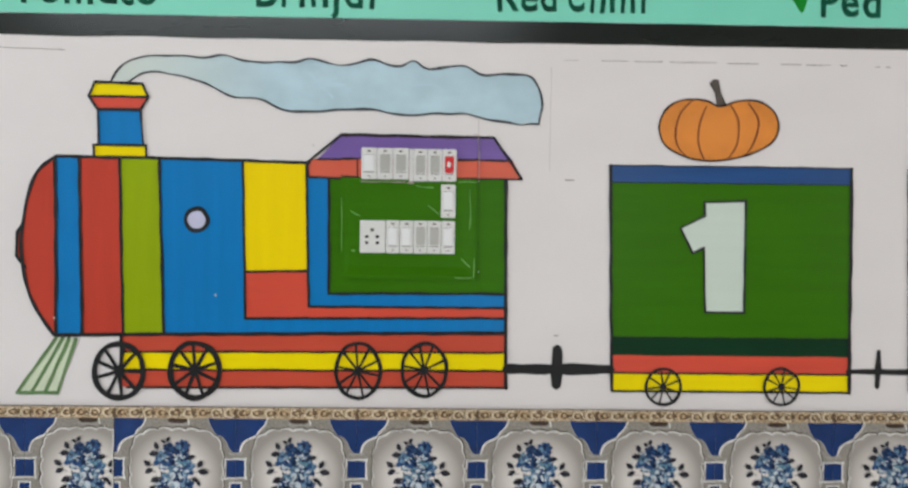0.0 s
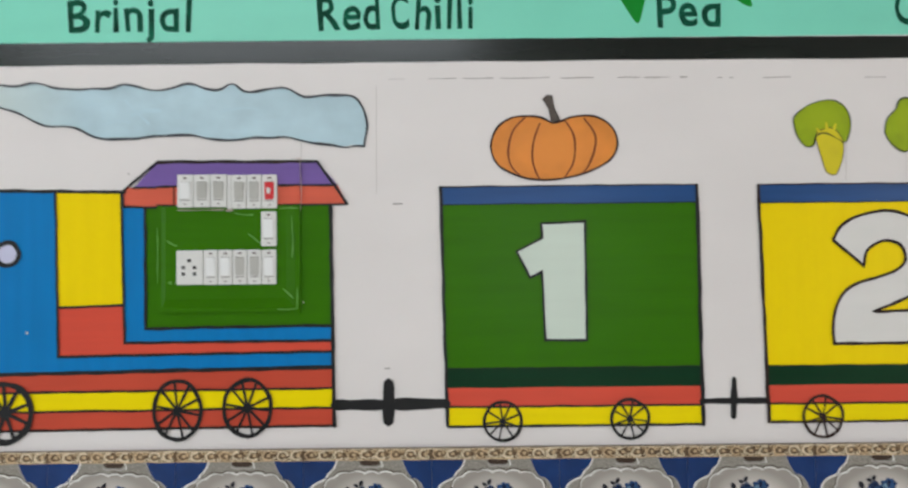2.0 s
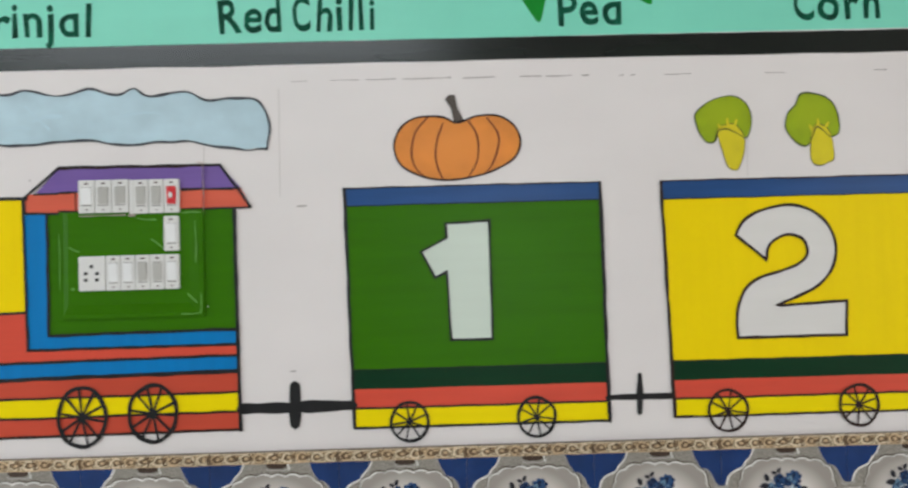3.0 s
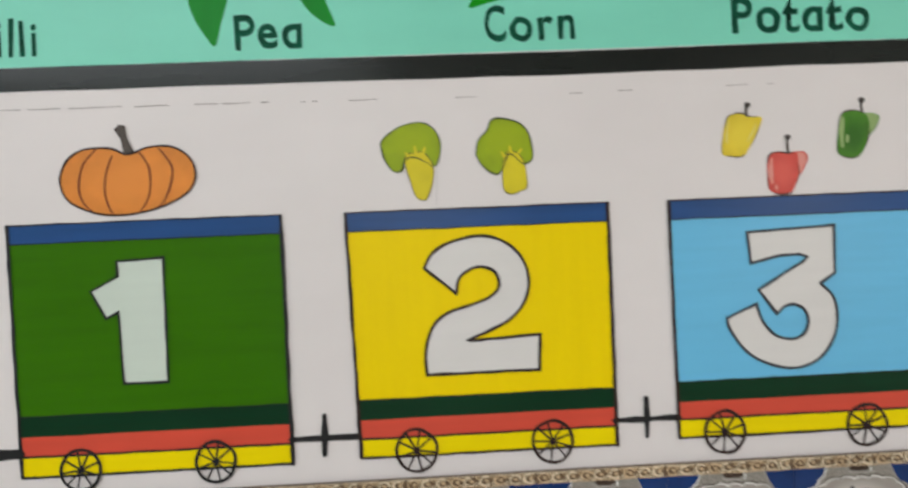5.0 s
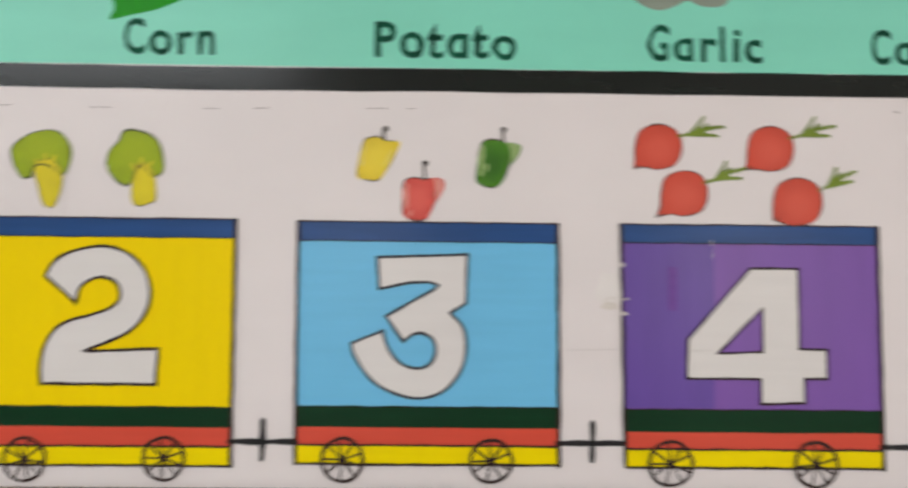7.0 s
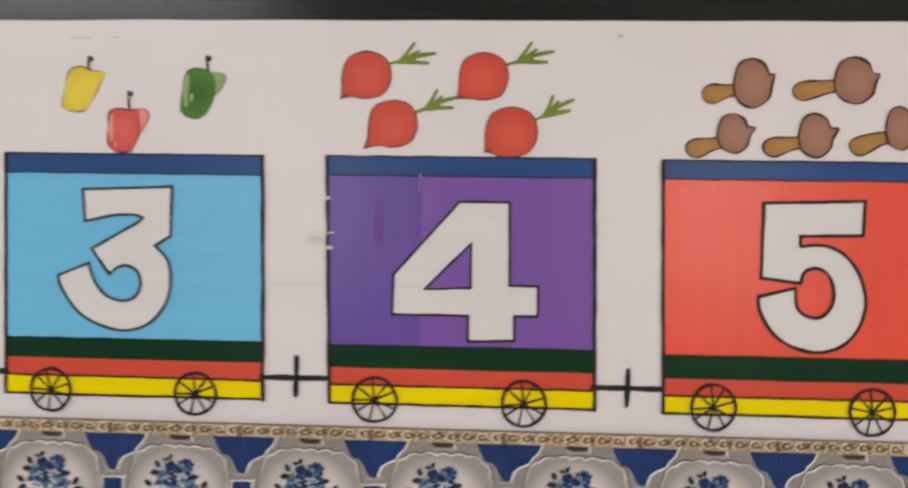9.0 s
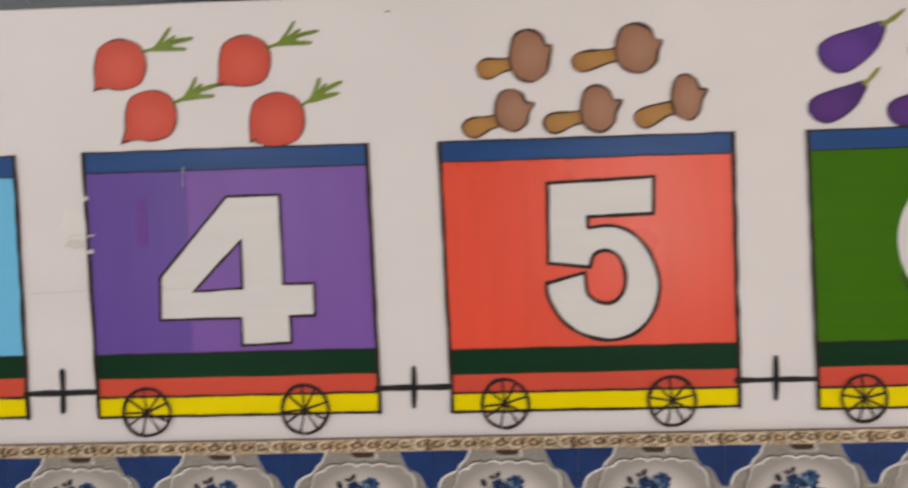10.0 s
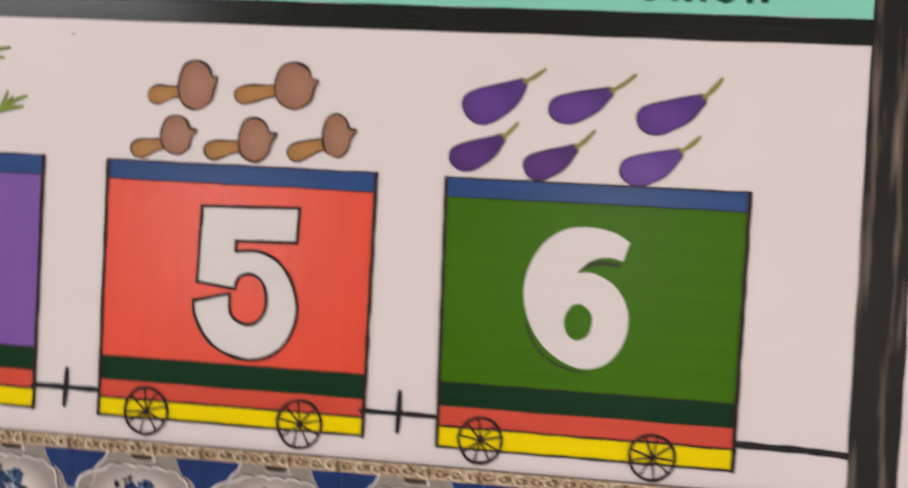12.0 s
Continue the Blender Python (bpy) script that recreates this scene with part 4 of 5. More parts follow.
def mushroom(cx, cz, rx, rz, beak, sx, sz, neck, words):
    ob = thing("mushroom", cx, cz - rz, words, "painted mushroom", "five mushrooms")
    bx, bz = beak
    st = [(neck[0] + 0.004, neck[1] + 0.009), (neck[0] - 0.012, neck[1] + 0.008), (sx + 0.012, sz + 0.0125), (sx, sz + 0.003), (sx + 0.004, sz - 0.010), (sx + 0.018, sz - 0.0145), (neck[0] - 0.010, neck[1] - 0.010), (neck[0] + 0.004, neck[1] - 0.006)]
    stc = curve(st, True, 0.003)
    stalk = part("stalk", fill(bmesh.new(), stc, 0.0008), MUSHSTEM, ob, "ochre stalk")
    part("outline", stroke(bmesh.new(), stc, 0.0023, 0.0013, closed=True, vary=1.2), BROWNLINE, stalk)
    cap = curve([(cx - rx, cz), (cx - 0.72 * rx, cz + 0.78 * rz), (cx - 0.05 * rx, cz + rz), (cx + 0.60 * rx, cz + 0.78 * rz), (cx + 0.86 * rx, cz + 0.36 * rz), (bx, bz), (cx + 1.0 * rx, cz - 0.14 * rz), (cx + 0.86 * rx, cz - 0.62 * rz), (cx + 0.15 * rx, cz - rz), (cx - 0.72 * rx, cz - 0.72 * rz)], True, 0.003)
    head = part("cap", fill(bmesh.new(), cap, 0.0014), MUSH, ob, "brown cap with a small beak")
    part("outline", stroke(bmesh.new(), cap, 0.0027, 0.0019, closed=True, vary=1.4), BROWNLINE, head)
    return ob


mushroom(2.5535, 1.7215, 0.0272, 0.0358, (2.5845, 1.735), 2.4805, 1.7065, (2.528, 1.711), "brown painted mushroom with a short ochre stalk")
mushroom(2.700, 1.7265, 0.0292, 0.0334, (2.735, 1.736), 2.612, 1.712, (2.672, 1.718), "large brown painted mushroom with a long stalk")
mushroom(2.5275, 1.6480, 0.0233, 0.0290, (2.5585, 1.656), 2.4595, 1.6265, (2.507, 1.633), "small brown painted mushroom resting on the scarlet wagon")
mushroom(2.6460, 1.6460, 0.0243, 0.0320, (2.6775, 1.656), 2.571, 1.6295, (2.624, 1.635), "brown painted mushroom with a flat-lying stalk")
mushroom(2.766, 1.6575, 0.0206, 0.0315, (2.794, 1.667), 2.6945, 1.632, (2.748, 1.643), "slim brown painted mushroom with a raised cap")


def aubergine(tail, neck, tip, fat, mat, words):
    ob = thing("aubergine", tail[0] + 0.03, tail[1] - 0.02, words, "painted aubergine", "six aubergines")
    a, b, c = Vector(tail), Vector(neck), Vector(tip)
    d = (b - a)
    n = Vector((-d.y, d.x)).normalized() * d.length
    upper = ((0.0, 0.035), (0.06, 0.115), (0.20, 0.155), (0.45, 0.135), (0.70, 0.105), (0.90, 0.08))
    lower = ((0.93, -0.13), (0.78, -0.245), (0.62, -0.315), (0.42, -0.355), (0.25, -0.36), (0.10, -0.30), (0.0, -0.17), (-0.02, -0.05))
    out = curve([a + d * t + n * u for t, u in upper] + [b + n * 0.065, b + d * 0.02, b - n * 0.075] + [a + d * t + n * v * fat for t, v in lower], True)
    body = part("fruit", fill(bmesh.new(), out, 0.001), mat, ob)
    part("outline", stroke(bmesh.new(), out, 0.0017, 0.0013, closed=True, vary=1.1), paint("dark_purple_line", lin(52, 30, 74), 0.42, 0.2, (30, 30, 30)), body)
    lines("stalk", ob, [(curve([b - d * 0.02, b.lerp(c, 0.5) - n * 0.012, c]), 0.0062)], AUBSTEM, 0.0014, "olive stalk", taper=True)
    lines("calyx", ob, [(curve([b + n * 0.085 - d * 0.05, b + d * 0.03, b - n * 0.06]), 0.0028)], AUBSTEM, 0.0015, "olive calyx", taper=True)
    return ob


for tail_at, neck_at, tip_at, fat, mat, words in (
    ((2.9445, 1.709), (3.030, 1.7455), (3.058, 1.765), 1.10, AUB, "plump purple painted aubergine with an olive stalk"), ((3.066, 1.710), (3.1505, 1.737), (3.182, 1.762), 0.90, AUB, "slender purple painted aubergine with a long stalk"),
    ((3.1875, 1.7005), (3.2765, 1.733), (3.299, 1.761), 0.90, AUB, "long purple painted aubergine with an olive stalk"), ((2.9305, 1.6355), (3.005, 1.667), (3.024, 1.688), 0.98, AUBDARK, "dark purple painted aubergine resting on the wagon"),
    ((3.035, 1.6275), (3.1065, 1.6575), (3.131, 1.682), 0.98, AUBDARK, "dark purple painted aubergine touching the wagon roof"), ((3.169, 1.6288), (3.2495, 1.658), (3.274, 1.680), 0.98, AUBLIGHT, "lighter purple painted aubergine with a short stalk")):
    aubergine(tail_at, neck_at, tip_at, fat, mat, words)


# ---- words and picture ends on the mint band ----
def glyphs(text):
    """The built-in font's outline of a text as a mesh, the small a drawn with one storey (a d without its ascender)."""
    cu = bpy.data.curves.new("word", "FONT")
    cu.body, cu.size, cu.offset, cu.resolution_u, cu.space_character = text.replace("a", "d"), 1.0, 0.020, 6, 1.1
    tmp = new("word_curve", cu)
    me = bpy.data.meshes.new_from_object(tmp.evaluated_get(bpy.context.evaluated_depsgraph_get()))
    bpy.data.objects.remove(tmp)
    bpy.data.curves.remove(cu)
    if text == "a":
        for v in me.vertices:
            v.co.y = min(v.co.y, SMALL)
    return me, min(v.co.x for v in me.vertices), max(v.co.x for v in me.vertices)


SMALL = max(v.co.y for v in glyphs("u")[0].vertices)  # height of the small letters


def lettering(text, runs, base=1.8665, cap=0.0545):
    """Brush letters, each a little out of line; runs: (word, its left end, its right end)."""
    ob = thing("lettering", runs[0][1], base, "dark green brush-lettered word " + text + " on mint", "lettering", "vegetable names on the mint band")
    rng = random.Random(len(text) * 7 + ord(text[0]))
    for word, x0, x1 in runs:
        # round capitals are drawn narrow, so the small letters get more room
        spans, cursor, last = [], 0.0, 0.0
        for i, letter in enumerate(word):
            before, _, edge = glyphs(word[: i + 1])
            single, a, b = glyphs(letter)
            bpy.data.meshes.remove(before)
            narrow = 0.74 if letter in "CGO" else 1.0
            cursor += (edge - (b - a) - last) * (1.15 if i else 0.0)
            spans.append((single, a, b, cursor, narrow))
            cursor, last = cursor + (b - a) * narrow, edge
        k = (x1 - x0) / cursor
        for letter, (me, a, b, at, narrow) in zip(word, spans):
            turn, grow = rng.uniform(-0.06, 0.06), rng.uniform(0.95, 1.07)
            for v in me.vertices:
                up = SMALL + (v.co.y - SMALL) * 1.9 if letter == "t" and v.co.y > SMALL else v.co.y
                w = up * cap / 0.72 * grow
                x = x0 + (at + (v.co.x - a) * narrow) * k - w * turn
                z = base + w + ((v.co.x - (a + b) / 2) * k) * turn
                v.co = (x + 0.0028 * noise.noise((x * 60, z * 60, 1)), -0.0013, z + 0.0028 * noise.noise((x * 30, z * 14, 5)))
            me.name = "letter"
            me.materials.append(LETTER)
            child = new("letter", me)
            child.parent = ob
            child.matrix_parent_inverse = Matrix.Translation(-ob.location)


for text, *runs in (("Tomato", ("Tomato", -0.578, -0.339)), ("Brinjal", ("Brinjal", -0.177, 0.019)), ("Red Chilli", ("Red", 0.224, 0.324), ("Chilli", 0.341, 0.473)), ("Pea", ("Pea", 0.768, 0.870)), ("Corn", ("Corn", 1.152, 1.292)),
                    ("Potato", ("Potato", 1.539, 1.760)), ("Garlic", ("Garlic", 1.965, 2.147)), ("Carrot", ("Carrot", 2.319, 2.516)), ("Cauliflower", ("Cauliflower", 2.717, 3.038)), ("Onion", ("Onion", 3.174, 3.353))):
    lettering(text, runs)

pod = thing("pea_pod", 0.82, 1.87, "green painted pea pods hanging with pointed tips", "painted pea pod")
part("pod", fill(bmesh.new(), curve([(0.738, 1.872), (0.7255, 1.885), (0.708, 1.915), (0.700, 1.95), (0.715, 2.0), (0.752, 2.0), (0.760, 1.95), (0.748, 1.905)], True), 0.0010), PEA, pod)
part("pod", fill(bmesh.new(), curve([(0.921, 1.898), (0.895, 1.909), (0.872, 1.935), (0.855, 1.975), (0.872, 2.01), (0.898, 1.99), (0.907, 1.94)], True), 0.0010), PEA, pod)
corn = thing("corn_cob", 1.19, 1.92, "green painted corn husk above its name", "painted corn")
part("husk", fill(bmesh.new(), curve([(1.128, 1.919), (1.134, 1.940), (1.115, 1.985), (1.12, 2.04), (1.22, 2.05), (1.285, 2.0), (1.255, 1.962), (1.205, 1.937), (1.160, 1.926)], True), 0.0010), paint("husk_green", lin(12, 146, 8), 0.35, 0.14, (30, 30, 10), shine=0.15), corn)
spud = thing("potato", 1.62, 1.965, "brown painted potato above its name", "painted potato")
part("tuber", fill(bmesh.new(), ellipse(1.62, 2.03, 0.09, 0.064, 40, 0.1, 3), 0.0010), POTATO, spud)
bulb = thing("garlic_bulb", 1.99, 1.94, "cream painted garlic bulb above its name", "painted garlic")
part("bulb", fill(bmesh.new(), curve([(1.934, 1.978), (1.955, 1.956), (1.984, 1.946), (2.010, 1.953), (2.03, 1.962), (2.055, 1.953), (2.09, 1.958), (2.10, 2.0), (2.02, 2.06), (1.94, 2.02)], True), 0.0010), GARLIC, bulb)

# ---- pencil lines and marks on the white wall ----
marks = thing("pencil_line", 1.0, 1.787, "broken faint pencil guide line on the white wall", "pencil line")
# the guide line as it was left, dash by dash: (start, end, breadth)
DASHES = ((0.335, 0.362, 0.0008), (0.399, 0.444, 0.0012), (0.455, 0.503, 0.0013), (0.515, 0.594, 0.0012), (0.612, 0.664, 0.0013), (0.703, 0.738, 0.0012), (0.745, 0.787, 0.0014), (0.804, 0.815, 0.0018),
          (0.863, 0.871, 0.0016), (0.882, 0.889, 0.0016), (0.937, 0.980, 0.0013), (1.100, 1.133, 0.0010), (1.278, 1.298, 0.0012), (1.354, 1.377, 0.0012), (1.527, 1.560, 0.0010), (1.592, 1.602, 0.0009))
for a, b, w in DASHES:
    z = 1.7845 + 0.0006 * math.sin(a * 5) - 0.0040 * math.exp(-((a - 1.15) / 0.25) ** 2)
    lines("dash", marks, [(straight([(a, z), (b, z + 0.0003)]), w)], PENCIL, 0.0004, vary=0.8)
lines("dash", marks, [(straight([(-0.62, 1.792), (-0.49, 1.789)]), 0.0012)], PENCIL, 0.0004, vary=0.6)
lines("upright", marks, [(straight(p), w) for p, w in (([(0.316, 1.773), (0.315, 1.60)], 0.0008), ([(0.195, 1.683), (0.195, 1.657)], 0.0010), ([(1.067, 1.690), (1.065, 1.615)], 0.0008))], SEAM, 0.0004, "faint upright pencil line", vary=0.5)
for k, (px, pz, w) in enumerate(((0.349, 1.585, 0.014), (0.330, 1.3235, 0.008), (-0.080, 1.637, 0.002), (2.36, 1.79, 0.006))):
    spot = thing("wall_smudge", px, pz, "faint grey smudge on the white wall", "wall mark", "smudges on the white wall")
    part("smudge", stroke(bmesh.new(), straight([(px - w / 2, pz), (px + w / 2, pz)], False, 0.002), 0.0022, 0.0004, vary=0.8), SMUDGE, spot)
for px, pz, w in ((-0.2395, 1.386, 0.0022), (-0.505, 1.345, 0.002), (0.198, 1.43, 0.0014)):
    spot = thing("paint_chip", px, pz, "tiny pale chip in the enamel paint", "paint chip", "chips in the painted train")
    part("chip", fill(bmesh.new(), ellipse(px, pz, w * 0.6, w, 10, 0.5, px * 7), 0.0034), SCRATCH, spot)
patch = thing("wall_damage", 1.9, 1.5, "small chipped plaster scars beside the violet wagon", "wall scar")
for px, pz, w, h, mat in ((1.9275, 1.5455, 0.0030, 0.0032, SCRATCH), (1.931, 1.4705, 0.0045, 0.0030, SCRATCH), (1.908, 1.507, 0.019, 0.026, FADED), (1.909, 1.482, 0.012, 0.006, SCRATCH), (2.0665, 1.5805, 0.0012, 0.003, SCRATCH), (2.030, 1.4205, 0.004, 0.002, SCRATCH)):
    part("chip", fill(bmesh.new(), ellipse(px, pz, w, h, 22, 0.6, px * 9), 0.0005 if mat is FADED else 0.0026), mat, patch)
lines("scrape", patch, [(curve(p, False, 0.003), w) for p, w in (([(1.925, 1.489), (1.930, 1.4925), (1.937, 1.4925)], 0.0020), ([(1.899, 1.490), (1.911, 1.4955), (1.920, 1.4915)], 0.0016), ([(2.0665, 1.578), (2.067, 1.565), (2.0668, 1.555)], 0.0004))], SCRATCH, 0.0029, "pale scrape", vary=0.9, taper=True)
lines("crack", patch, [(straight(p), w) for p, w in (([(1.842, 1.413), (1.922, 1.415)], 0.0008), ([(2.030, 1.414), (2.074, 1.415)], 0.0006))], SEAM, 0.0030, "faint level crack", vary=0.6)
# a slightly proud repair under the wagon's forward corner; its bluer violet imitates weaker reflection
REPAIR = paint("violet_enamel_less_sheen", lin(100, 72, 156), 0.28, 0.1, (30, 5, 4), shine=0.3)
for z0, z1, mat in ((1.3255, 1.5795, REPAIR), (1.5815, 1.6085, NAVY)):
    bm = bmesh.new()
    vs = [bm.verts.new(p) for p in ((1.931, -0.0010, z0), (2.070, -0.0016, z0), (2.070, -0.0016, z1), (1.931, -0.0010, z1))]
    us = [bm.verts.new((v.co.x, 0.0005, v.co.z)) for v in vs]
    bm.faces.new(vs)
    for k in range(4):
        bm.faces.new((vs[k], vs[(k + 1) % 4], us[(k + 1) % 4], us[k]))
    part("repair", bm, mat, patch)
part("paint_run", fill(bmesh.new(), straight([(1.999, 1.543), (2.0125, 1.543), (2.0130, 1.476), (1.9985, 1.4755)], True), 0.0021), paint("dark_violet_patch", lin(104, 58, 146), 0.34, 0.1), patch, "darker violet touched-up strip")

# ---- switchboard ----
board = thing("switchboard", 0.08, 1.415, "painted-over switchboard with white rocker switches", "switchboard", y=-0.004)
for z0, z1, mat, words in ((1.415, 1.5855, GREEN, "leaf green painted board"), (1.5855, 1.615, SALMON, "coral red painted strip"), (1.615, 1.653, PURPLE, "purple painted strip")):
    part("board", box(bmesh.new(), -0.033, 0.194, -0.0065, 0.0, z0, z1, 0.0008), mat, board, words)
bm = box(bmesh.new(), -0.028, 0.1895, -0.0085, -0.006, 1.4185, 1.5835)
for v in bm.verts:
    if v.co.y < -0.007:
        v.co.x = -0.018 if v.co.x < 0 else 0.172
        v.co.z = 1.437 if v.co.z < 1.5 else 1.5825
part("cover", bm, GREEN, board, "green bevelled cover")
Y = -0.0085


def switch(x0, x1, z0, z1, rocker, up=True):
    bm = box(bmesh.new(), x0 + 0.0003, x1 - 0.0003, Y - 0.0045, Y + 0.002, z0, z1, 0.0010)
    plate = part("switch_plate", bm, PLASTIC, board)
    cx, w = (x0 + x1) / 2, (x1 - x0) * 0.31
    if rocker:
        bm = box(bmesh.new(), cx - w, cx + w, Y - 0.0075, Y - 0.003, z0 + 0.013, z1 - 0.012, 0.0010)
        for v in bm.verts:
            if v.co.y < Y - 0.005 and v.co.z < (z0 + z1) / 2:
                v.co.y += 0.0022
        part("rocker", bm, rocker, plate)
    # grey slips put the shade of the rocker's gaps into the colour
    part("gap", box(bmesh.new(), cx - w, cx + w, Y - 0.0049, Y - 0.004, z0 + 0.0112, z0 + 0.0126), GAP, plate)
    part("gap", box(bmesh.new(), cx - w, cx + w, Y - 0.0049, Y - 0.004, z1 - 0.0120, z1 - 0.0112), GAP, plate)
    part("mark", box(bmesh.new(), cx - 0.0030, cx + 0.0028, Y - 0.0048, Y - 0.004, z1 - 0.0068, z1 - 0.0042), MARK, plate)
    part("mark", box(bmesh.new(), cx - 0.002, cx + 0.002, Y - 0.0048, Y - 0.004, z0 + 0.0045, z0 + 0.006), MARK, plate)
    return plate


P6 = 0.0263
for k, mat in enumerate((ROCKERWHITE, ROCKER, ROCKER)):
    switch(0.001 + k * P6, 0.001 + (k + 1) * P6, 1.5815, 1.6335, mat)
part("blank_plate", box(bmesh.new(), 0.0802, 0.0868, Y - 0.003, Y + 0.002, 1.5785, 1.6325, 0.0006), PLASTIC, board)
for k, mat in enumerate((ROCKER, ROCKER, REDPLASTIC)):
    switch(0.087 + k * 0.024, 0.087 + (k + 1) * 0.024, 1.579, 1.6325, mat)
# one irregular white spot in the middle of the red indicator
part("white_spot", fill(bmesh.new(), ellipse(0.1462, 1.6065, 0.0032, 0.0046, 14, 0.5, 2), 0.0171), PLASTIC, board, "white spot on the red indicator")
switch(0.1335, 0.158, 1.519, 1.574, ROCKERWHITE)
socket = part("socket_plate", box(bmesh.new(), 0.0, 0.0425, Y - 0.0045, Y + 0.002, 1.4595, 1.5135, 0.0012), PLASTIC, board, "white five-pin socket")
for hx, hz in ((0.0205, 1.4975), (0.0115, 1.4865), (0.029, 1.4865), (0.0115, 1.4765), (0.029, 1.4765)):
    part("pin_hole", box(bmesh.new(), hx - 0.0027, hx + 0.0027, Y - 0.0049, Y - 0.003, hz - 0.0025, hz + 0.0025), DARK, socket)
for k, mat in enumerate((ROCKERWHITE, ROCKERWHITE, ROCKER, ROCKER, ROCKERWHITE)):
    switch(0.0430 + k * 0.0229, 0.0430 + (k + 1) * 0.0229, 1.4592, 1.5138, mat)

lines("outline", board, [(straight(p), w) for p, w in (([(-0.033, 1.6150), (0.0, 1.6155)], 0.0030), ([(0.1605, 1.6160), (0.194, 1.6160)], 0.0034), ([(-0.0065, 1.6145), (-0.006, 1.586)], 0.0022), ([(-0.033, 1.5860), (-0.002, 1.5855)], 0.0024), ([(0.160, 1.5850), (0.194, 1.5853)], 0.0022), ([(-0.033, 1.6535), (0.194, 1.6525)], 0.0030))], LINE, 0.0069, "thin dark line", vary=0.8)
# knocks and smears of paint round the board; edge strokes paint the bevel's highlights
lines("smear_highlight", board, [(curve(p), w) for p, w in (
    ([(-0.016, 1.529), (-0.008, 1.524), (0.0, 1.521)], 0.003), ([(0.091, 1.572), (0.105, 1.569), (0.121, 1.569)], 0.004), ([(0.112, 1.539), (0.122, 1.532), (0.131, 1.524)], 0.004),
    ([(0.168, 1.451), (0.176, 1.444), (0.183, 1.437)], 0.003), ([(0.186, 1.420), (0.176, 1.4185), (0.158, 1.4195)], 0.0022), ([(0.1885, 1.419), (0.190, 1.430), (0.1895, 1.452)], 0.0016),
    ([(0.182, 1.500), (0.183, 1.530), (0.1815, 1.566)], 0.0022), ([(0.162, 1.578), (0.176, 1.5795), (0.191, 1.5785)], 0.0026), ([(-0.031, 1.46), (-0.0305, 1.50), (-0.031, 1.55)], 0.0014))], SMEAR_HIGHLIGHT, 0.0089, "pale green paint smear and painted bevel highlight", vary=0.9, taper=True)
part("knock", fill(bmesh.new(), ellipse(-0.011, 1.463, 0.0035, 0.0022, 12, 0.4, 3), 0.0090), SMEAR_HIGHLIGHT, board)
lines("seam", board, [(straight(p), w) for p, w in (([(0.1955, 1.657), (0.1965, 1.578)], 0.0010), ([(0.0, 1.5775), (0.074, 1.5775)], 0.0014), ([(0.187, 1.657), (0.197, 1.6565)], 0.0018), ([(0.078, 1.5765), (0.088, 1.5775)], 0.004))], paint("pale_seam", lin(178, 160, 152), 0.4, 0.2), 0.0091, "pale cracked paint seam", vary=0.9)

# ---- tiled dado ----
def glaze(name, col, rough=0.12, vary=0.1, scale=60.0):
    return paint(name, col, rough, vary, (scale, scale, scale), 0.01, 0.3)


def plate_glaze():
    """Cream centre that turns grey towards the printed rim."""
    m = glaze("plate_print", lin(226, 218, 208), 0.12, 0.04)
    nt = m.node_tree
    tc = nt.nodes.new("ShaderNodeTexCoord")
    ln = nt.nodes.new("ShaderNodeVectorMath")
    ln.operation = "LENGTH"
    cr = nt.nodes.new("ShaderNodeValToRGB")
    cr.color_ramp.elements[0].position, cr.color_ramp.elements[0].color = 0.040, (*lin(236, 229, 223), 1)
    cr.color_ramp.elements[1].position, cr.color_ramp.elements[1].color = 0.077, (*lin(160, 153, 146), 1)
    nt.links.new(tc.outputs["Object"], ln.inputs[0])
    nt.links.new(ln.outputs["Value"], cr.inputs["Fac"])
    nt.links.new(cr.outputs["Color"], nt.nodes["Principled BSDF"].inputs["Base Color"])
    return m


def lace_glaze():
    m = glaze("grey_lace_print", lin(142, 138, 132), 0.14, 0.1)
    nt = m.node_tree
    vo = nt.nodes.new("ShaderNodeTexVoronoi")
    vo.inputs["Scale"].default_value = 420
    cr = nt.nodes.new("ShaderNodeValToRGB")
    cr.color_ramp.elements[0].position, cr.color_ramp.elements[0].color = 0.15, (*lin(170, 164, 155), 1)
    cr.color_ramp.elements[1].position, cr.color_ramp.elements[1].color = 0.6, (*lin(138, 133, 125), 1)
    geo = nt.nodes.new("ShaderNodeNewGeometry")
    nt.links.new(geo.outputs["Position"], vo.inputs["Vector"])
    nt.links.new(vo.outputs["Distance"], cr.inputs["Fac"])
    nt.links.new(cr.outputs["Color"], nt.nodes["Principled BSDF"].inputs["Base Color"])
    return m


COBALT = glaze("cobalt_print", lin(24, 55, 110), 0.12, 0.24, 30.0)
CREAM = glaze("cream_line_print", lin(236, 234, 230), 0.12, 0.10)
BLUES = [glaze("petal_print", lin(*c), 0.12, 0.15) for c in ((48, 80, 124), (114, 147, 172), (206, 216, 222), (22, 36, 68), (104, 146, 166))]
SLATE = glaze("leaf_print", lin(46, 46, 54), 0.12, 0.15)
UMBER = glaze("umber_print", lin(70, 56, 48), 0.12, 0.15)
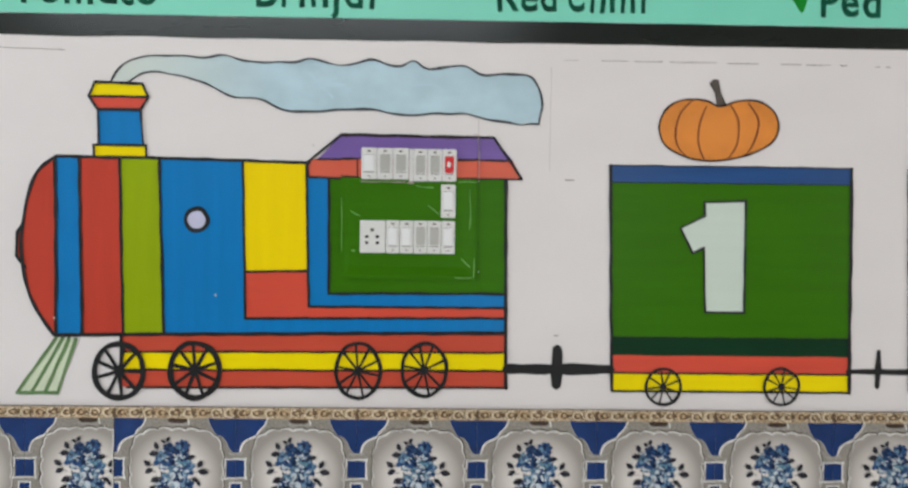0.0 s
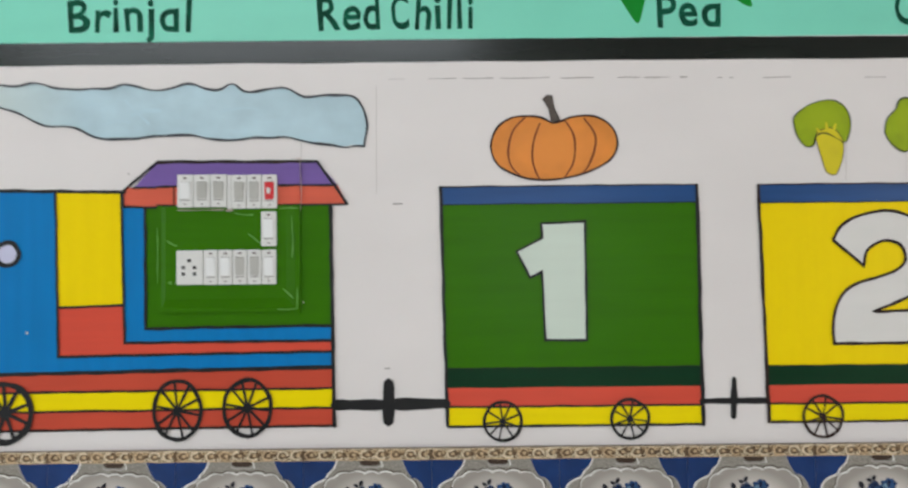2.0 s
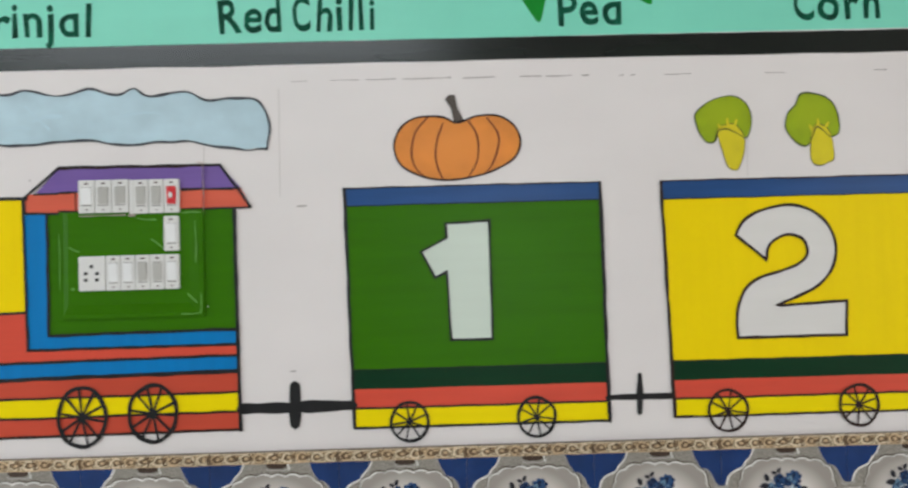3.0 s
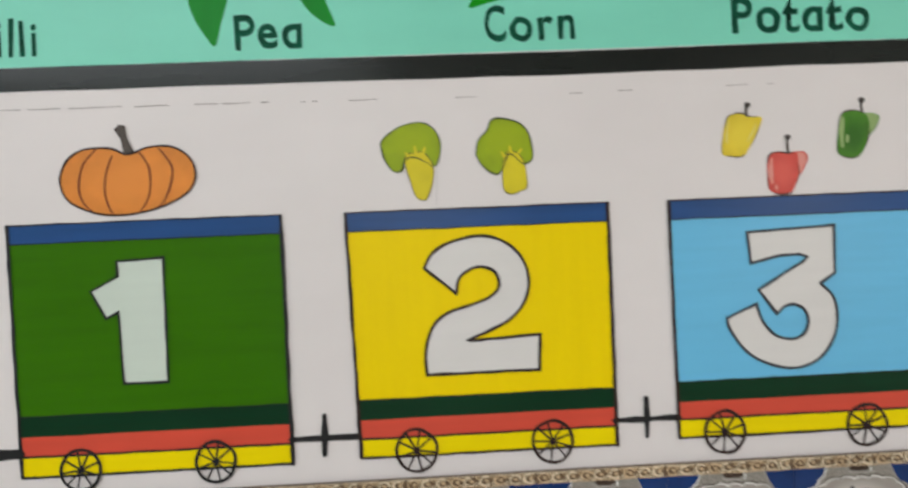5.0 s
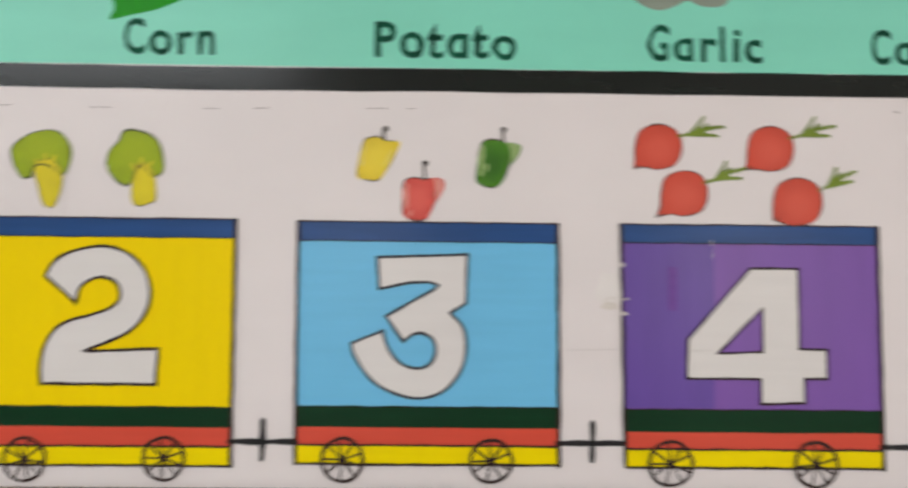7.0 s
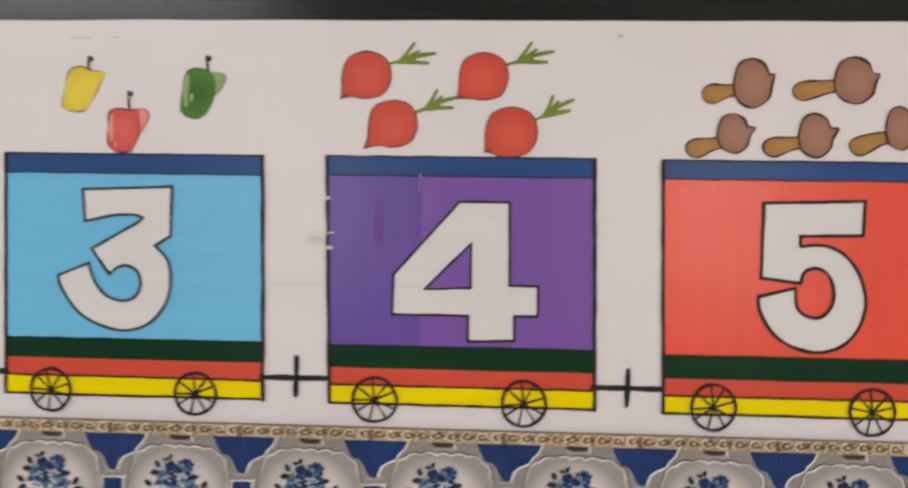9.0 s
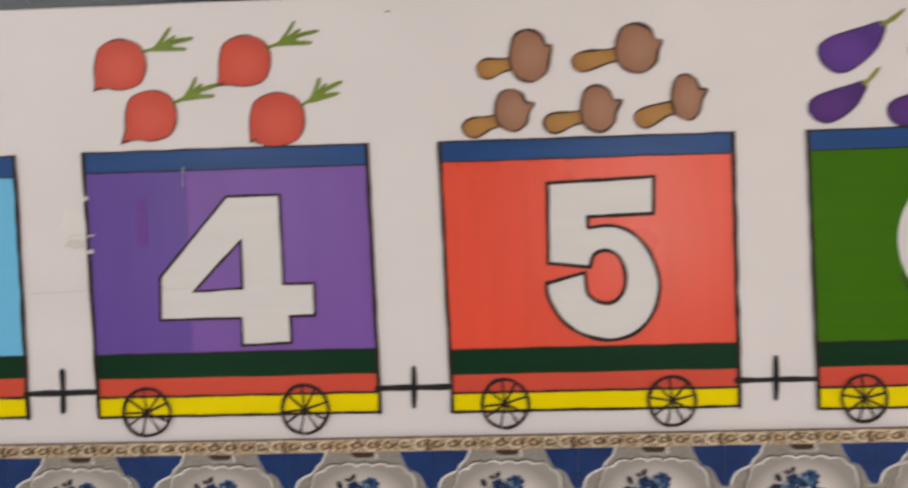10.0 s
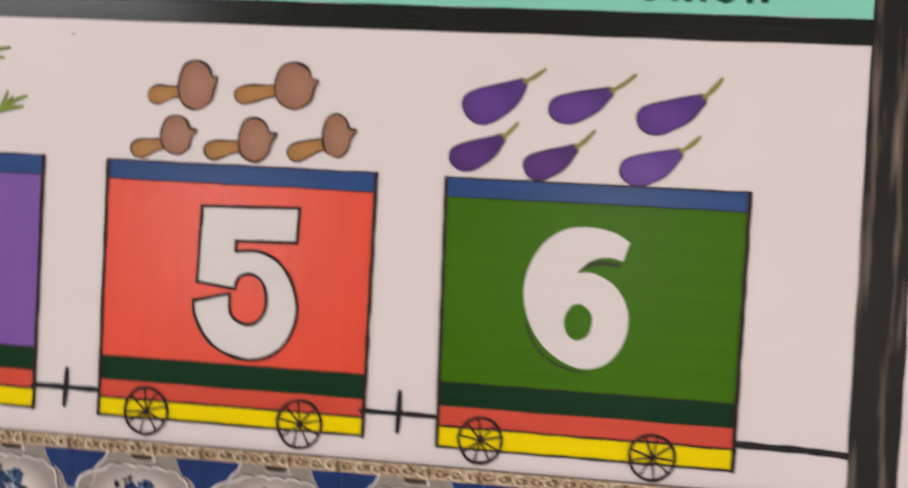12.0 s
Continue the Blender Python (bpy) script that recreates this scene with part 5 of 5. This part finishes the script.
TILE_MATS = [lace_glaze(), COBALT, plate_glaze(), CREAM, SLATE, UMBER, *BLUES, glaze("grey_line_print", lin(176, 172, 166), 0.12, 0.1)]
HALF = 0.1001


def clip_half(pts):
    return [(min(max(x, -HALF + 0.0001), HALF - 0.0001), min(z, 0.0968)) for x, z in pts]


def tile_mesh(cut=None):
    """A printed tile about its plate's centre; cut: where it was sawn off."""
    bm = bmesh.new()
    right = cut if cut else HALF
    box(bm, -HALF, right, -0.0, 0.007, -0.1, 0.097, 0.0003)
    lay = 0.0002
    for s in (-1, 1):
        J = s * HALF
        if s > 0 and cut:
            break
        # stepped blue spandrel, its two flanks unlike
        if s > 0:
            flank = straight([(J - 0.0465, 0.0968), (J - 0.040, 0.082), (J - 0.034, 0.071)], False, 0.006) + curve([(J - 0.033, 0.068), (J - 0.024, 0.066), (J - 0.016, 0.058), (J - 0.012, 0.049), (J - 0.006, 0.041)], False, 0.004)
        else:
            flank = curve([(J + 0.052, 0.0968), (J + 0.047, 0.085), (J + 0.038, 0.076), (J + 0.034, 0.068), (J + 0.020, 0.062), (J + 0.011, 0.054), (J + 0.007, 0.041)], False, 0.004)
        tri = [(p[0], p[1]) for p in flank]
        fill(bm, clip_half([(J, 0.0968)] + tri + [(J, 0.040)]), lay, 1, 0.001)
        stroke(bm, [Vector(p) for p in clip_half(tri)], 0.0026 if s < 0 else 0.0014, lay * 2, mat=3 if s < 0 else 11, wobble=0.0014, vary=0.6)
        stroke(bm, curve(clip_half([(J - s * 0.0005, 0.0385), (J - s * 0.006, 0.0375), (J - s * 0.012, 0.040)]), False, 0.003), 0.0022, lay * 2, mat=11, vary=0.6)
        sq = [(J, 0.0275), (J - s * 0.0150, 0.0275), (J - s * 0.0150, -0.001), (J, -0.001)]
        fill(bm, clip_half(sq), lay, 1, 0.001)
        frame_line = straight(clip_half([(J, 0.0295), (J - s * 0.012, 0.0290), (J - s * 0.0185, 0.0315), (J - s * 0.0165, 0.022), (J - s * 0.0175, 0.012), (J - s * 0.0165, 0.004), (J - s * 0.0185, -0.0045), (J - s * 0.011, -0.0025), (J, -0.003)]), False, 0.003)
        stroke(bm, frame_line, 0.0022, lay * 2, mat=3, wobble=0.0022, vary=0.8)
        fill(bm, clip_half([(J, -0.012), (J - s * 0.008, -0.012), (J - s * 0.008, -0.024), (J, -0.024)]), lay, 1, 0.001)
        stroke(bm, straight(clip_half([(J, -0.0105), (J - s * 0.0095, -0.0105), (J - s * 0.0095, -0.026)]), False, 0.003), 0.002, lay * 2, mat=3)
    rim = []
    for k in range(176):
        a = 2 * math.pi * k / 176
        # a square-shouldered plate with a scalloped edge
        p = 4.2 if math.sin(a) > 0 else 2.6
        r = 0.0735 / (abs(math.cos(a)) ** p + abs(math.sin(a)) ** p) ** (1 / p) + 0.0036 * abs(math.sin(a * 11 + 0.4)) ** 0.7
        rim.append((min(0.003 + r * math.cos(a), right - 0.0005), r * 1.045 * math.sin(a)))
    fill(bm, rim, lay * 2, 2, 0.001)
    stroke(bm, rim, 0.0016, lay * 4, closed=True, mat=3, wobble=0.0014, vary=1.0)
    stroke(bm, [(min(x * 1.028, right - 0.0004), z * 1.028) for x, z in rim], 0.0012, lay * 3, closed=True, mat=5, wobble=0.0006, vary=1.2)
    lens = curve([(-0.012, 0.0962), (0.004, 0.0964), (0.020, 0.0962), (0.017, 0.0900), (0.004, 0.0885), (-0.009, 0.0900)], True)
    fill(bm, clip_half(lens), lay, 5, 0.001)
    stroke(bm, curve([(-0.013, 0.0885), (-0.006, 0.0855), (0.004, 0.0868), (0.013, 0.0855), (0.021, 0.0880)], False, 0.002), 0.0017, lay * 2, mat=11, wobble=0.0016, vary=0.9)
    stroke(bm, curve([(0.0205, 0.0955), (0.0225, 0.0905), (0.0225, 0.0865)]), 0.0020, lay * 2, mat=3, wobble=0.001)
    rng = random.Random(11)
    level = lay * 3

    def petal(x, z, a, l, w, mat):
        nonlocal level
        level += 0.000006
        c, s = math.cos(a), math.sin(a)
        pts = []
        for k in range(9):
            t = 2 * math.pi * k / 9
            u, v = l * math.cos(t), w * math.sin(t) * (1 + 0.3 * math.cos(t))
            pts.append((min(x + u * c - v * s, right - 0.001), z + u * s + v * c))
        vs = [bm.verts.new((p[0], -level, p[1])) for p in pts]
        f = bm.faces.new(vs)
        f.material_index = mat

    def leaf(x, z, a, l, w):
        nonlocal level
        level += 0.000006
        c, s = math.cos(a), math.sin(a)
        pts = [(-l, 0), (-0.4 * l, 0.75 * w), (0.1 * l, w), (0.3 * l, 0.7 * w), (0.55 * l, 0.75 * w), (l, 0), (0.5 * l, -0.7 * w), (0.2 * l, -0.75 * w), (0, -w), (-0.5 * l, -0.7 * w)]
        vs = [bm.verts.new((min(x + u * c - v * s, right - 0.001), -level, z + u * s + v * c)) for u, v in pts]
        bm.faces.new(vs).material_index = 4

    # a full posy: round blossoms of overlapping petals, pale flecks, dark sprigs about them
    for cx, cz, R, tones in ((-0.002, -0.030, 0.017, (6, 7, 8, 9)), (0.017, -0.015, 0.014, (6, 9, 7)), (-0.021, -0.013, 0.011, (9, 6, 8)), (-0.001, -0.006, 0.021, (7, 8, 6, 7, 9)), (-0.002, 0.021, 0.013, (7, 6, 8)),
                             (0.0155, 0.0145, 0.017, (7, 7, 10, 6, 8)), (-0.017, 0.028, 0.017, (6, 6, 7, 9)), (-0.010, 0.0485, 0.009, (9, 6, 6)), (0.0125, 0.050, 0.0125, (6, 6, 9, 7)), (0.015, 0.034, 0.009, (9, 7, 6)), (0.001, 0.044, 0.0085, (6, 7, 9))):
        petal(cx, cz, 0.0, R * 0.92, R * 0.80, tones[0])
        for ring, n in ((0.78, 8), (0.42, 5)):
            for k in range(n):
                a = 2 * math.pi * (k + rng.random() * 0.6) / n
                x, z, turn = cx + R * ring * math.cos(a), cz + R * ring * math.sin(a) * 0.82, a + rng.uniform(-0.5, 0.5)
                petal(x, z - 0.0006, turn, R * 0.36, R * 0.25, 9 if k % 2 else 6)
                petal(x, z, turn + 0.2, R * 0.29, R * 0.19, rng.choice(tones))
        petal(cx, cz, 0.2, R * 0.20, R * 0.12, 9)
    for cx, cz, n in ((0.0075, 0.0325, 5), (-0.021, 0.0145, 5), (-0.013, 0.029, 3), (-0.007, 0.0, 6), (0.011, 0.001, 5), (0.004, -0.016, 5), (-0.016, -0.006, 3), (0.021, 0.009, 3), (-0.004, -0.034, 4)):
        for k in range(n):
            petal(cx + rng.gauss(0, 0.0035), cz + rng.gauss(0, 0.0024), rng.gauss(0.0, 0.7), rng.uniform(0.0022, 0.0046), rng.uniform(0.0009, 0.0016), 8)
    for k in range(34):
        a, q = rng.uniform(0, 2 * math.pi), math.sqrt(rng.random())
        petal(0.029 * q * math.cos(a), 0.010 + 0.046 * q * math.sin(a), rng.gauss(0.0, 0.7), rng.uniform(0.0020, 0.0042), rng.uniform(0.0007, 0.0013), 9)
    for x, z, a, l in ((-0.0105, 0.062, 1.0, 0.0055), (-0.018, 0.0585, 2.7, 0.0048), (-0.030, 0.051, 1.9, 0.0072), (-0.034, 0.0385, 0.1, 0.0085), (-0.0445, 0.022, 2.4, 0.0078), (-0.042, 0.0095, 0.5, 0.0078), (-0.032, -0.005, 0.5, 0.0085), (0.0275, 0.0325, 0.2, 0.0072), (0.0425, 0.021, 1.0, 0.0078), (0.0475, 0.0085, -0.2, 0.0095),
                       (0.034, -0.005, -0.5, 0.0070), (0.040, -0.011, -1.2, 0.0055), (-0.036, -0.020, 0.8, 0.0080), (-0.026, -0.036, 1.0, 0.0078), (0.036, -0.027, -0.9, 0.0080), (0.026, -0.041, -1.1, 0.0078), (0.004, -0.050, 1.5, 0.0070)):
        leaf(x, z, a, l, l * 0.62)
        stroke(bm, straight([(x, z), (x * 0.70, z * 0.85)], False, 0.004), 0.0008, level, mat=4)
    return bm


def mesh_of(name, bm, mats):
    me = bpy.data.meshes.new(name)
    bmesh.ops.recalc_face_normals(bm, faces=bm.faces)
    bm.to_mesh(me)
    bm.free()
    for m in mats:
        me.materials.append(m)
    return me


dado = structure("dado", box(bmesh.new(), X0, X1, -0.0045, -0.0002, 0.0, 1.1815), GROUT, "tiled dado of blue and white printed ceramic tiles", "tiled dado")
whole, sawn = mesh_of("tile", tile_mesh(), TILE_MATS), mesh_of("tile", tile_mesh(0.0452), TILE_MATS)
PITCH, FIRST, ZC = 0.2005, 0.0985, 1.085
places = [(FIRST + PITCH * k, whole) for k in range(-2, 18)] + [(-0.449, sawn)] + [(-0.449 - PITCH * k, whole) for k in range(1, 6)]
for row in (0, -1):
    for x, me in places:
        ob = new("tile", me)
        ob.parent = dado
        ob.location = (x, -0.010, ZC + row * 0.1985)

# raised border strip with scrolls
GOLD = glaze("border_relief", lin(202, 174, 138), 0.4, 0.22, 160.0)
TAN = glaze("border_ground", lin(104, 82, 58), 0.4, 0.35, 160.0)
PALEGOLD = glaze("border_highlight", lin(220, 202, 172), 0.4, 0.2, 160.0)
bm = bmesh.new()
box(bm, -0.1, 0.0999, 0.0, 0.011, -0.0088, 0.0088, 0.0006, 0)
rng = random.Random(23)
level = 0.0004


def scroll(cx, cz, r, a0, turn, width, mat):
    """One raised curl that winds inwards."""
    global level
    level += 0.000008
    n = 14
    pts = [(cx + r * 1.12 * (1 - 0.62 * j / n) * math.cos(a0 + turn * j / n), cz + r * (1 - 0.62 * j / n) * math.sin(a0 + turn * j / n)) for j in range(n + 1)]
    stroke(bm, curve([(min(max(x, -0.0985), 0.0985), min(max(z, -0.0076), 0.0076)) for x, z in pts], False, 0.002), width, level, mat=mat, vary=0.5, wobble=0.0004)


for k in range(9):
    cx, flip = -0.0895 + 0.0222 * k + rng.uniform(-0.001, 0.001), 1 if k % 2 else -1
    stroke(bm, ellipse(cx, 0.0, 0.0086, 0.0064, 22, 0.28, k * 3.1)[(k * 5) % 7: 20], 0.0030, 0.0012 + 0.00002 * k, mat=2 if k % 3 else 1, vary=0.9, wobble=0.0008)
    fill(bm, ellipse(cx + 0.001, 0.0, 0.0032, 0.0024, 10, 0.5, k), 0.0010, 1, 0.001)
    for up in (1, -1):
        scroll(min(cx + 0.0111, 0.093), up * 0.0048, 0.0032, rng.uniform(0, 6.3), -flip * up * 5.5, 0.0018, 1 if up > 0 else 2)
for z, m in ((-0.0081, 1), (0.0079, 2)):
    stroke(bm, straight([(-0.099, z), (0.0985, z)]), 0.0015, 0.0014, mat=m, vary=0.9)
strip = mesh_of("border_tile", bm, [TAN, GOLD, PALEGOLD])
border = thing("baseboard_border", 1.0, 1.182, "narrow khaki ceramic border strip with raised scrolls", "tile border", kind="structure")
for k in range(-7, 20):
    ob = new("border_tile", strip)
    ob.parent = border
    ob.matrix_parent_inverse = Matrix.Translation(-border.location)
    ob.location = (0.1 + 0.2 * k, -0.012, 1.1912)
